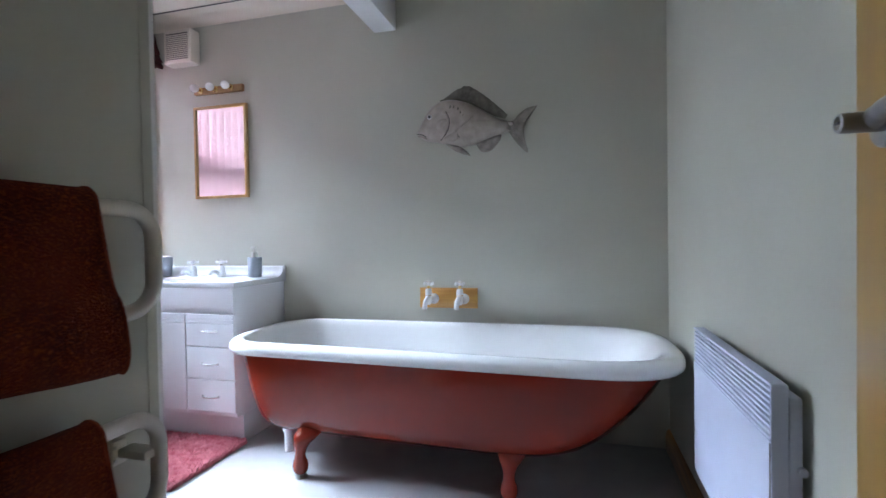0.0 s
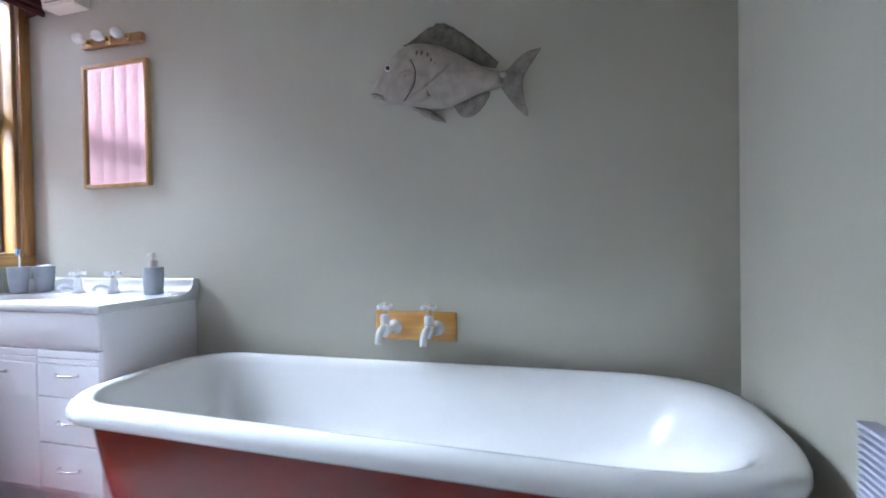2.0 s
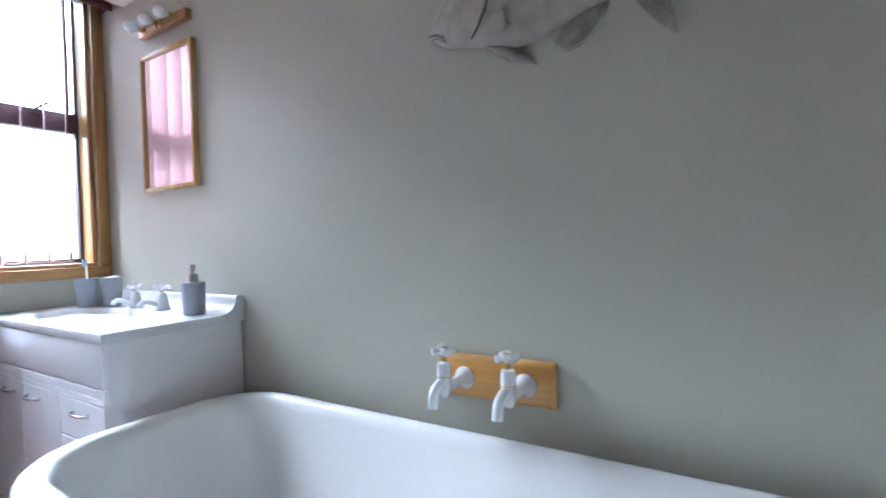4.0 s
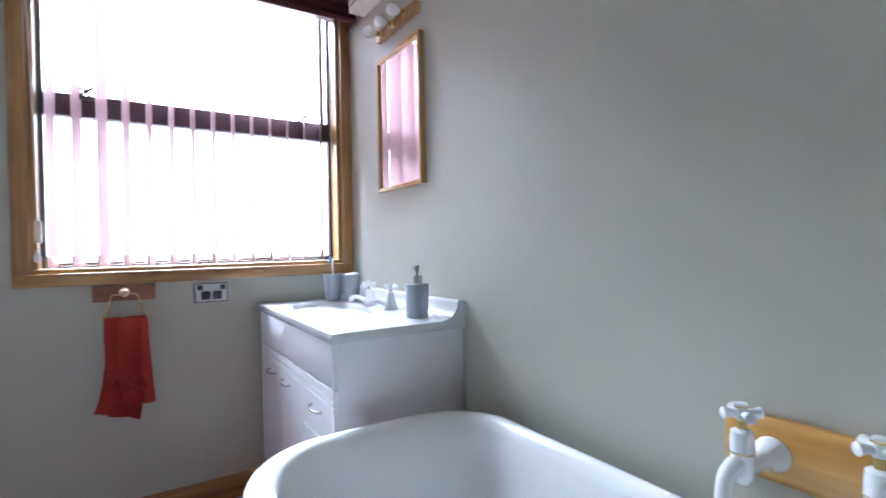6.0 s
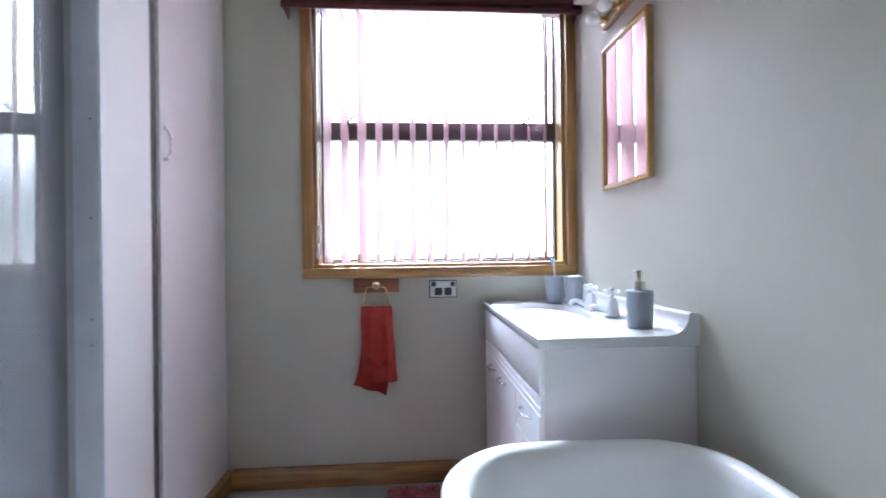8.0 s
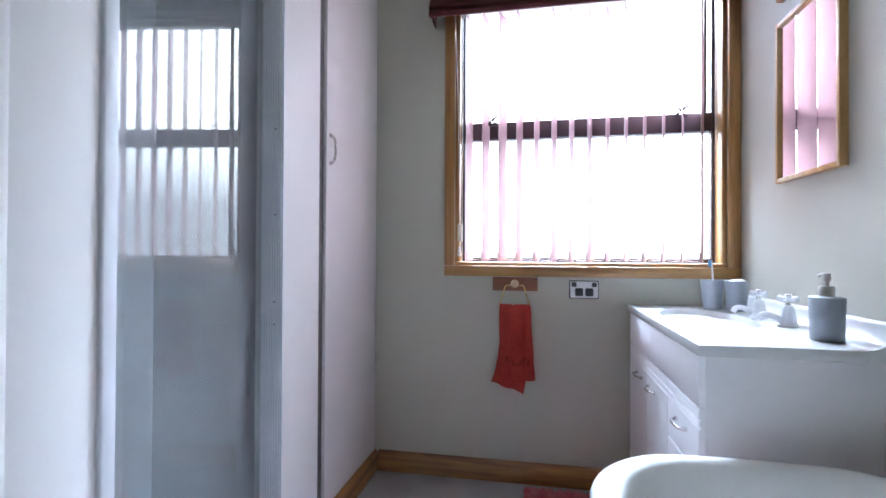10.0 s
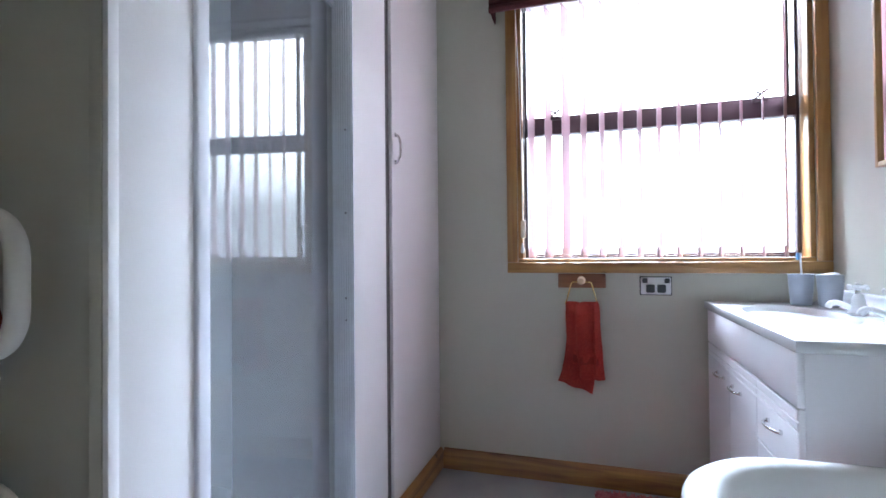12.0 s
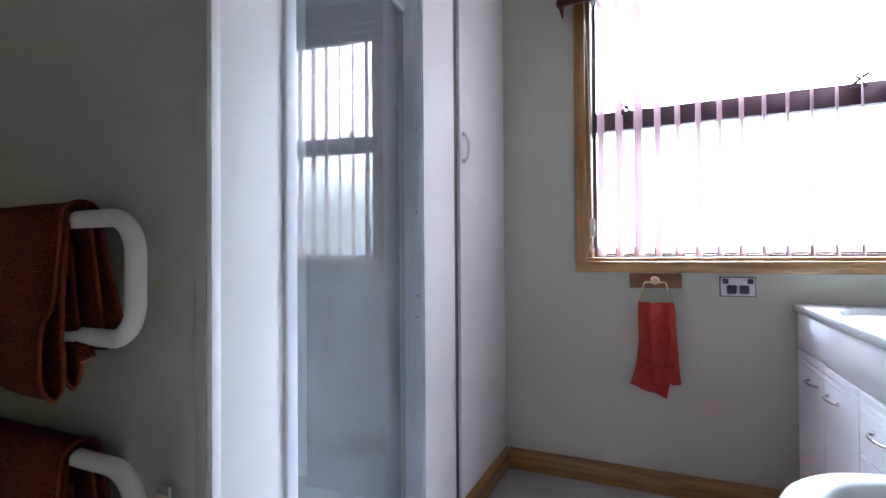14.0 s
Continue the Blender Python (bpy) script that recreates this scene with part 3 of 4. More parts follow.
part("lock_cylinder", bm, M_LOCK, door, "satin metal lock cylinder")
bm = bmesh.new()
add_lathe(bm, [(0.0085, 0.0), (0.0085, 0.0035), (0.0, 0.0035)], pose(0.4298 - 0.0565, hy, hz, 0, -90, 0), 20)
part("key_face", bm, M_CHROME, door, "bright keyhole face")
part("keyhole", box(0.3688, 0.3702, hy - 0.0045, hy + 0.0045, hz - 0.0016, hz + 0.0016), M_BLACK, door, "black key slot")
bm = bmesh.new()
add_tube(bm, smooth_path([(0.408, hy - 0.002, hz), (0.402, hy - 0.025, hz + 0.006), (0.398, hy - 0.06, hz + 0.010), (0.400, hy - 0.11, hz + 0.006)], 6), [0.0125] * 6 + [0.0105] * 13, 12)
part("lever", bm, M_LOCK, door, "satin metal lever arm")
for z in (0.25, 1.05, 1.85):
    bm = bmesh.new()
    add_lathe(bm, [(0.006, 0), (0.006, 0.09)], Matrix.Translation((0.448, 0.196, z)), 10)
    part("hinge", bm, M_BRUSH, door)
part("jamb", box(0.442, 0.499, YS - 0.1, YS + 0.03, 0, 2.12), M_PANEL, door)
part("jamb", box(-0.42, -0.39, YS - 0.1, YS + 0.004, 0, 2.12), M_PANEL, door)
stand(door, 0.448, 0.2, 0)

# ---------------------------------------------------------------- panel heater
ht = thing("panel_heater", "white slim wall-mounted panel heater", "heater")
hx, y0, y1, z0, z1 = 0.428, 1.340, 2.006, 0.285, 0.776
bm = bmesh.new()
add_box(bm, hx, hx + 0.022, y0, y1, z0, z1 - 0.122, bevel=0.004)
add_box(bm, hx + 0.016, hx + 0.022, y0, y1, z1 - 0.122, z1 - 0.006)
part("front_panel", bm, M_HEAT, ht)
for k in range(9):
    z = z1 - 0.121 + 0.0128 * k
    bm = bmesh.new()
    add_loft(bm, [[Vector((hx + 0.016, y, z - 0.001)), Vector((hx, y, z + 0.0015)), Vector((hx + 0.001, y, z + 0.0060)), Vector((hx + 0.016, y, z + 0.0085))] for y in (y0 + 0.002, y1 - 0.004)])
    part("louvre", bm, M_HEAT, ht)
part("end_cap", box(hx + 0.0005, hx + 0.033, y0 - 0.005, y0 - 0.0005, z0 + 0.004, z1, bevel=0.002), M_HEAT, ht)
part("seam", box(hx - 0.0006, hx + 0.004, y0 + 0.0005, y0 + 0.003, z0 + 0.004, z1 - 0.126), M_DARK, ht, "dark seam beside the front panel")
part("top_cap", box(hx + 0.0005, hx + 0.033, y0, y1, z1 - 0.006, z1 + 0.001, bevel=0.002), M_HEAT, ht)
part("back_shell", box(hx + 0.0335, hx + 0.060, y0 - 0.004, y1 - 0.010, z0 + 0.012, z1 - 0.026, bevel=0.006), M_HEAT, ht, "white steel rear casing")
for y in (y0 + 0.10, y1 - 0.10):
    part("wall_bracket", box(hx + 0.057, XR, y, y + 0.03, z0 + 0.05, z1 - 0.06), M_HEAT, ht)
bm = bmesh.new()
add_lathe(bm, [(0.009, 0), (0.009, 0.012), (0.0, 0.013)], pose(hx + 0.056, y0 - 0.0035, 0.60, 90, 0, 0), 14)
part("switch_knob", bm, M_HEAT, ht)
stand(ht, XR, 1.68, z0)

# ---------------------------------------------------------------- vanity
van = thing("vanity_unit", "white vanity cabinet with two doors and three drawers", "vanity")
vx0, vx1, vf = -2.690, -1.722, 2.402
part("body", box(vx0, vx1, vf, YB - 0.003, 0.150, 0.8485, bevel=0.002), M_VAN, van)
part("kickboard", box(vx0 + 0.03, vx1, vf + 0.050, YB - 0.004, 0.0, 0.150), M_VAN, van)
part("fascia", box(vx0, vx1 + 0.0025, vf - 0.018, vf, 0.712, 0.8485, bevel=0.003), M_VAN, van)


def front(name, x0, x1, z0, z1, grooves):
    """A wrapped front: rounded edge, two routed lines below its head."""
    f, r = vf - 0.018, 0.003
    prof = [(vf - 0.0005, z0), (f + r, z0), (f, z0 + r)]
    if grooves:
        for zg in (z1 - 0.050, z1 - 0.028):
            prof += [(f, zg - 0.003), (f + 0.005, zg - 0.001), (f + 0.005, zg + 0.001), (f, zg + 0.003)]
    prof += [(f, z1 - r), (f + r, z1), (vf - 0.0005, z1)]
    bm = add_loft(bmesh.new(), [[Vector((x, y + (0.003 if x in (x0, x1) and y < f + 0.004 else 0), z)) for y, z in prof] for x in (x0, x0 + 0.003, x1 - 0.003, x1)])
    return part(name, bm, M_VAN, van)


g = 0.003
d1 = front("door", vx0 + 0.002, -2.351, 0.172, 0.707, True)
d2 = front("door", -2.351 + g, -2.033, 0.172, 0.707, True)
bow_handle("handle", (1, 0, 0), (-2.462, vf - 0.018, 0.616), 0.100, 0.024, (0, -1, 0), M_CHROME, d1, "satin chrome bow handle")
bow_handle("handle", (1, 0, 0), (-2.243, vf - 0.018, 0.616), 0.100, 0.024, (0, -1, 0), M_CHROME, d2, "satin chrome bow handle")
for a, b, gr in ((0.531, 0.707, True), (0.354, 0.527, False), (0.176, 0.350, False)):
    d = front("drawer", -2.033 + g, vx1 + 0.0025, a, b, gr)
    bow_handle("handle", (1, 0, 0), (-1.872, vf - 0.018, (a + b) / 2 - 0.002), 0.100, 0.024, (0, -1, 0), M_CHROME, d, "satin chrome bow handle")
stand(van, -2.2, 2.63, 0)

# moulded top with oval bowl and coved upstand
bx0, bx1, bf, zt = XW + 0.001, -1.708, 2.380, 0.881
bcx, bcy, brx, bry = -2.330, 2.592, 0.290, 0.150
bm = bmesh.new()
N = 64
ell = lambda k, sx, sy, z: Vector((bcx + sx * math.cos(2 * math.pi * k / N), bcy + sy * math.sin(2 * math.pi * k / N), z))


def rect_at(k, z):
    """Where the spoke k meets the flat part of the top."""
    a = 2 * math.pi * k / N
    c, s = math.cos(a), math.sin(a)
    xr = (bx1 - 0.006 - bcx) / c if c > 1e-6 else ((bx0 - bcx) / c if c < -1e-6 else 1e9)
    yr = (2.775 - bcy) / s if s > 1e-6 else ((bf + 0.006 - bcy) / s if s < -1e-6 else 1e9)
    t = min(xr, yr)
    return Vector((bcx + t * c, bcy + t * s, z))


rings = [[rect_at(k, zt) for k in range(N)], [ell(k, brx + 0.02, bry + 0.018, zt) for k in range(N)], [ell(k, brx, bry, zt - 0.003) for k in range(N)],
         [ell(k, brx - 0.012, bry - 0.010, zt - 0.016) for k in range(N)], [ell(k, brx * 0.86, bry * 0.86, zt - 0.06) for k in range(N)],
         [ell(k, brx * 0.6, bry * 0.62, zt - 0.095) for k in range(N)], [ell(k, brx * 0.25, bry * 0.3, zt - 0.108) for k in range(N)], [ell(k, 0.02, 0.02, zt - 0.110) for k in range(N)]]
add_loft(bm, rings, cap=(False, True))
# front edge, roll and underside, then the cove at the back
lip = [(0.020, -0.0005), (0.004, -0.0005), (0.0012, -0.0016), (0, -0.0045), (0, -0.0275), (0.002, -0.032), (0.020, -0.032)]
add_loft(bm, [[Vector((bx0, bf + d, zt + h)) for d, h in lip], [Vector((bx1 - d, bf + d, zt + h)) for d, h in lip], [Vector((bx1 - d, 2.772, zt + h)) for d, h in lip]])
prof = [(2.770, zt - 0.032), (2.770, zt - 0.0004)] + [(2.772 + 0.058 * math.sin(a), zt + 0.058 * (1 - math.cos(a))) for a in [k * math.pi / 20 for k in range(11)]] + [(2.834, zt + 0.063), (2.842, zt + 0.065), (YB - 0.001, zt + 0.061), (YB - 0.001, zt - 0.032)]
add_loft(bm, [[Vector((x, y, z)) for y, z in prof] for x in (bx0, bx1 - 0.003, bx1)])
add_box(bm, bx0, bx1 - 0.018, bf + 0.021, 2.769, zt - 0.032, zt - 0.024)
top = tagged(mesh_object("worktop", bm, M_BENCH), "glossy white moulded vanity top with oval basin", "worktop")
bm = bmesh.new()
add_lathe(bm, [(0.0, 0), (0.021, 0), (0.021, 0.002), (0.014, 0.0035), (0.012, 0.001), (0, 0.001)], Matrix.Translation((bcx, bcy, zt - 0.1085)), 20)
part("waste_outlet", bm, M_CHROME, top, "chrome waste outlet")


def cross_handle(m, r=0.034):
    """Four flared arms round a hub."""
    bm = bmesh.new()
    for k in range(4):
        add_lathe(bm, [(0.0065, 0.004), (0.006, r * 0.45), (0.0085, r * 0.8), (0.0098, r * 0.95), (0.0070, r * 1.03), (0, r * 1.04)], m @ pose(0, 0, 0, 0, 90, 0) if k == 0 else m @ pose(0, 0, 0, 0, 0, 90 * k) @ pose(0, 0, 0, 0, 90, 0), 12)
    add_lathe(bm, [(0.0, -0.010), (0.010, -0.010), (0.012, 0.0), (0.011, 0.009), (0.0, 0.010)], m, 16)
    return bm


def basin_tap(x, y, swing):
    t = thing("basin_tap", "white ceramic pillar basin tap with cross handle", "tap", "basin taps")
    bm = bmesh.new()
    add_lathe(bm, [(0.0, 0), (0.030, 0), (0.031, 0.004), (0.0265, 0.008), (0.0240, 0.024), (0.0205, 0.044), (0.0185, 0.056), (0.0150, 0.064), (0.011, 0.069), (0, 0.070)], Matrix.Translation((x, y, zt + 0.001)), 22)
    part("tap_body", bm, M_CERAMIC, t)
    d = Vector((math.sin(radians(swing)), -math.cos(radians(swing)), 0))
    p = Vector((x, y, zt))
    bm = bmesh.new()
    add_tube(bm, smooth_path([p + d * 0.012 + Vector((0, 0, 0.018)), p + d * 0.032 + Vector((0, 0, 0.028)), p + d * 0.056 + Vector((0, 0, 0.038)), p + d * 0.076 + Vector((0, 0, 0.034)), p + d * 0.083 + Vector((0, 0, 0.020))], 5),
             [0.012, 0.012, 0.0115, 0.011, 0.0105, 0.010, 0.010, 0.010, 0.0095, 0.0095, 0.0095, 0.0095, 0.010, 0.010, 0.010, 0.010, 0.010, 0.0105, 0.0105, 0.0105, 0.0105], 12)
    part("spout", bm, M_CERAMIC, t)
    bm = bmesh.new()
    add_lathe(bm, [(0.007, 0), (0.007, 0.020)], Matrix.Translation((x, y, zt + 0.066)), 12)
    part("spindle", bm, M_CHROME, t, "chrome spindle collar")
    h = part("cross_handle", cross_handle(Matrix.Translation((x, y, zt + 0.092)) @ pose(0, 0, 0, 0, 0, 25)), M_CERAMIC, t)
    bm = bmesh.new()
    add_lathe(bm, [(0.0095, 0.009), (0.0095, 0.013), (0.007, 0.015), (0, 0.0155)], Matrix.Translation((x, y, zt + 0.092)), 14)
    part("index_cap", bm, M_BRUSH, h, "grey metal index cap")
    return stand(t, x, y, zt)


basin_tap(-2.320, 2.770, -8)
basin_tap(-2.108, 2.772, -12)


def tumbler(x, y, label):
    t = thing("tumbler", label, "cup", "bathroom tumblers")
    bm = bmesh.new()
    pr = [(0.0, 0.0), (0.033, 0.0), (0.0355, 0.003), (0.0400, 0.06), (0.0440, 0.122), (0.0435, 0.124), (0.0412, 0.123), (0.037, 0.06), (0.033, 0.008), (0.0, 0.007)]
    add_lathe(bm, pr, Matrix.Translation((x, y, zt + 0.002)), 32)
    part("cup_body", bm, M_GREYC, t)
    return stand(t, x, y, zt)


tumbler(-2.602, 2.703, "grey tapered tumbler holding a toothbrush")
tumbler(-2.545, 2.779, "grey tapered tumbler holding a white cap")
tb = thing("toothbrush", "blue and white toothbrush standing in the tumbler", "toothbrush")
bm = bmesh.new()
add_tube(bm, smooth_path([(-2.614, 2.716, zt + 0.012), (-2.600, 2.707, zt + 0.09), (-2.588, 2.699, zt + 0.165), (-2.585, 2.697, zt + 0.21)], 5), 0.0036, 8)
part("handle", bm, M_WHITE, tb, "white plastic handle")
part("bristles", box(-2.592, -2.579, 2.683, 2.694, zt + 0.183, zt + 0.212, bevel=0.002), M_BRIST, tb, "blue bristles")
stand(tb, -2.614, 2.716, zt + 0.012)
cp = thing("soap_bar", "white soap resting in the tumbler", "soap")
bm = bmesh.new()
add_lathe(bm, [(0, 0), (0.030, 0.002), (0.0365, 0.012), (0.033, 0.022), (0.022, 0.028), (0, 0.029)], Matrix.Translation((-2.545, 2.779, zt + 0.104)) @ pose(0, 0, 0, 8, -6, 0), 22)
part("bar", bm, M_WHITE, cp)
stand(cp, -2.545, 2.779, zt + 0.1)

sp = thing("soap_dispenser", "grey stoneware soap dispenser with metal pump", "soap dispenser")
sx, sy = -1.846, 2.749
bm = bmesh.new()
add_lathe(bm, [(0, 0), (0.0375, 0), (0.0395, 0.004), (0.0408, 0.06), (0.0425, 0.113), (0.042, 0.118), (0.039, 0.1205), (0, 0.121)], Matrix.Translation((sx, sy, zt + 0.001)), 36)
part("bottle", bm, M_GREYC, sp)
bm = bmesh.new()
add_lathe(bm, [(0, 0.120), (0.019, 0.120), (0.019, 0.147), (0.017, 0.150), (0, 0.152)], Matrix.Translation((sx, sy, zt)), 22)
part("collar", bm, M_BRUSH, sp, "brushed metal collar")
bm = bmesh.new()
add_lathe(bm, [(0.0055, 0.152), (0.0055, 0.164), (0.0098, 0.165), (0.0098, 0.184), (0.0085, 0.186), (0, 0.186)], Matrix.Translation((sx, sy, zt)), 16)
add_tube(bm, smooth_path([(sx, sy, zt + 0.180), (sx - 0.013, sy - 0.006, zt + 0.181), (sx - 0.022, sy - 0.010, zt + 0.177)], 4), 0.0045, 8)
part("pump", bm, M_BRUSH, sp, "brushed metal pump head")
stand(sp, sx, sy, zt)

# ---------------------------------------------------------------- mirror, lamp bar, fan, fish
mr = thing("wall_mirror", "small wall mirror in a slim oak frame", "mirror")
mx0, mx1, mz0, mz1, my = -2.352, -1.955, 1.382, 1.978, YB
fw = 0.017
for nm, a in (("frame_stile", (mx0, mx0 + fw, mz0, mz1)), ("frame_stile", (mx1 - fw, mx1, mz0, mz1)), ("frame_rail", (mx0 + fw, mx1 - fw, mz0, mz0 + fw)), ("frame_rail", (mx0 + fw, mx1 - fw, mz1 - fw, mz1))):
    part(nm, box(a[0], a[1], my - 0.026, my - 0.001, a[2], a[3], bevel=0.002), M_MFRAME, mr)
part("mirror_glass", box(mx0 + fw, mx1 - fw, my - 0.016, my - 0.012, mz0 + fw, mz1 - fw), M_MIRROR, mr, "silvered glass")
stand(mr, (mx0 + mx1) / 2, my, mz0)

lb = thing("vanity_light", "three-bulb vanity light on a timber bar", "wall light")
part("bar", box(-2.340, -1.975, YB - 0.030, YB - 0.001, 2.056, 2.100, bevel=0.005), M_LBAR, lb, "polished timber bar")
for x in (-2.285, -2.170, -2.055):
    bm = bmesh.new()
    add_lathe(bm, [(0, 0), (0.020, 0), (0.020, 0.006), (0.0125, 0.010), (0.0125, 0.028), (0, 0.028)], pose(x, YB - 0.029, 2.080, 90, 0, 0), 18)
    h = part("lampholder", bm, M_BRASS, lb, "brass lampholder")
    bm = bmesh.new()
    add_lathe(bm, [(0, 0.022), (0.010, 0.024), (0.0125, 0.031), (0.0200, 0.039), (0.0255, 0.052), (0.0255, 0.064), (0.0185, 0.077), (0.009, 0.083), (0, 0.084)], pose(x, YB - 0.029, 2.080, 90, 0, 0), 24)
    part("bulb", bm, M_BULB, h, "unlit white round bulb")
stand(lb, -2.16, YB, 2.08)

fan = thing("extractor_fan", "cream louvred wall extractor fan", "extractor fan")
fx0, fx1, fz0, fz1, fd = -2.516, -2.306, 2.254, 2.468, 0.085
part("casing", box(fx0, fx1, YB - fd, YB - 0.001, fz0, fz1, bevel=0.008, seg=3), M_FANW, fan)
# flat dark plate behind the louvres stands in for the recess's shade
part("grille_shade_plate", box(fx0 + 0.022, fx1 - 0.022, YB - fd - 0.002, YB - fd + 0.004, fz0 + 0.024, fz1 - 0.024), M_DARK, fan, "dark plate painting the shade inside the grille")
for k in range(13):
    z = fz0 + 0.028 + (fz1 - fz0 - 0.056) * k / 13
    bm = bmesh.new()
    add_loft(bm, [[Vector((x, YB - fd - 0.0025, z)), Vector((x, YB - fd - 0.007, z + 0.001)), Vector((x, YB - fd - 0.007, z + 0.003)), Vector((x, YB - fd - 0.0025, z + 0.0085))] for x in (fx0 + 0.02, fx1 - 0.02)])
    part("louvre", bm, M_FANW, fan)
stand(fan, (fx0 + fx1) / 2, YB, fz0)


fish = thing("fish_plaque", "grey painted resin fish mounted on the wall", "wall ornament")


def fish_parts():
    """Mounted snapper in relief."""

    def blob(name, outline, depth, material, y0=YB - 0.001, rows=7, label="", lumps=0.0):
        """A domed relief inside an outline of (x, z)."""
        cx = sum(p[0] for p in outline) / len(outline)
        cz = sum(p[1] for p in outline) / len(outline)
        rings = []
        for i in range(rows):
            s = 1 - i / rows
            d = depth * math.sqrt(max(0.0, 1 - s ** 2.2))
            ring = []
            for x, z in outline:
                px, pz = cx + (x - cx) * s, cz + (z - cz) * s
                ring.append(Vector((px, y0 - 0.002 - d - lumps * noise.noise(Vector((px * 22, pz * 30, 2.0))) * min(1, 3 * (1 - s)), pz)))
            rings.append(ring)
        rings.insert(0, [Vector((x, y0, z)) for x, z in outline])
        part(name, add_loft(bmesh.new(), rings), material, fish, label)

    def curve(pts, steps=7):
        p = smooth_path([(x, 0, z) for x, z in pts], steps)
        return [(q.x, q.z) for q in p]

    body = curve([(-0.828, 1.702), (-0.812, 1.737), (-0.764, 1.815), (-0.720, 1.858), (-0.666, 1.878), (-0.602, 1.877), (-0.531, 1.856), (-0.465, 1.822), (-0.394, 1.776), (-0.335, 1.744), (-0.284, 1.728)]) \
        + curve([(-0.282, 1.680), (-0.321, 1.670), (-0.366, 1.658), (-0.434, 1.633), (-0.504, 1.615), (-0.591, 1.613), (-0.655, 1.629), (-0.712, 1.643), (-0.770, 1.655), (-0.806, 1.676)])
    blob("body", body, 0.052, M_FISH, rows=16, lumps=0.004)
    # spiny fin: a ragged upper edge falling towards the tail
    edge = []
    for k in range(23):
        u = k / 22
        x = -0.690 + 0.385 * u
        top = 1.880 + 0.072 * math.sin(math.pi * min(1.0, u / 0.42) / 2) ** 1.5 if u < 0.42 else 1.952 - 0.182 * ((u - 0.42) / 0.58) ** 1.25
        edge.append((x + 0.004 * (k % 2), top - (0.007 if k % 2 else 0.0) * (u > 0.3)))
    dorsal = edge + [(-0.318, 1.748), (-0.40, 1.772), (-0.47, 1.812), (-0.54, 1.845), (-0.61, 1.862), (-0.67, 1.862)]
    blob("dorsal_fin", dorsal, 0.010, M_FIND, rows=5, label="dark ragged dorsal fin", lumps=0.002)
    tail = curve([(-0.300, 1.726), (-0.274, 1.735), (-0.240, 1.770), (-0.200, 1.796), (-0.147, 1.806)], 5) + curve([(-0.150, 1.797), (-0.186, 1.750), (-0.213, 1.700), (-0.215, 1.645), (-0.196, 1.556)], 5) + curve([(-0.206, 1.556), (-0.249, 1.600), (-0.288, 1.656), (-0.302, 1.680)], 5)
    blob("tail_fin", tail, 0.012, M_FIN, rows=4, lumps=0.002)
    for k in range(9):
        u = k / 8
        x1, z1 = (-0.165 - 0.040 * math.sin(math.pi * u) - 0.030 * u), 1.796 - 0.222 * u
        part("fin_ray", add_tube(bmesh.new(), [(-0.288, YB - 0.016, 1.722 - 0.036 * u), ((x1 - 0.288) / 2, YB - 0.0165, (z1 + 1.722 - 0.036 * u) / 2), (x1, YB - 0.010, z1)], [0.0016, 0.0020, 0.0010], 5), M_FIN, fish)
    blob("tail_knuckle", curve([(-0.305, 1.722), (-0.290, 1.730), (-0.272, 1.722), (-0.276, 1.706), (-0.296, 1.706)], 4), 0.010, M_FISHP, y0=YB - 0.016, rows=3, label="pale glossy tail knuckle")
    pelvic = curve([(-0.668, 1.640), (-0.631, 1.606), (-0.585, 1.580), (-0.517, 1.556), (-0.544, 1.590), (-0.585, 1.618), (-0.630, 1.635)])
    blob("pelvic_fin", pelvic, 0.016, M_FIN, rows=4)
    anal = curve([(-0.485, 1.622), (-0.465, 1.590), (-0.443, 1.572), (-0.405, 1.578), (-0.370, 1.606), (-0.344, 1.645), (-0.346, 1.664), (-0.396, 1.655), (-0.440, 1.640)])
    blob("anal_fin", anal, 0.014, M_FIN, rows=4)
    part("fin_edge", add_tube(bmesh.new(), [(x, YB - 0.012, z) for x, z in curve([(-0.465, 1.588), (-0.443, 1.574), (-0.405, 1.580), (-0.370, 1.608), (-0.347, 1.645)], 5)], 0.0024, 6), M_FISHP, fish, "pale scalloped fin edge")
    pect = curve([(-0.664, 1.648), (-0.640, 1.664), (-0.606, 1.676), (-0.565, 1.713), (-0.484, 1.772), (-0.528, 1.728), (-0.580, 1.690), (-0.574, 1.650), (-0.606, 1.634)], 6)
    blob("pectoral_fin", pect, 0.012, M_FISHP, y0=YB - 0.047, rows=4, label="pale pectoral fin")
    # dark tube paints the shadow along the pectoral fin's lower edge
    part("fin_shadow_line", add_tube(bmesh.new(), [(x, YB - 0.050, z) for x, z in curve([(-0.520, 1.728), (-0.572, 1.694), (-0.578, 1.672), (-0.564, 1.652)], 5)], 0.0022, 6), M_FIND, fish, "shadow line under the fin, as a dark tube")
    cheek = curve([(-0.702, 1.712), (-0.690, 1.752), (-0.660, 1.766), (-0.634, 1.764), (-0.634, 1.744), (-0.672, 1.738), (-0.686, 1.704)], 5)
    blob("cheek_plate", cheek, 0.006, M_FISHP, y0=YB - 0.047, rows=3, label="pale scaly cheek")
    for x, z in ((-0.617, 1.826), (-0.597, 1.824), (-0.573, 1.812), (-0.588, 1.786), (-0.560, 1.790), (-0.545, 1.770)):
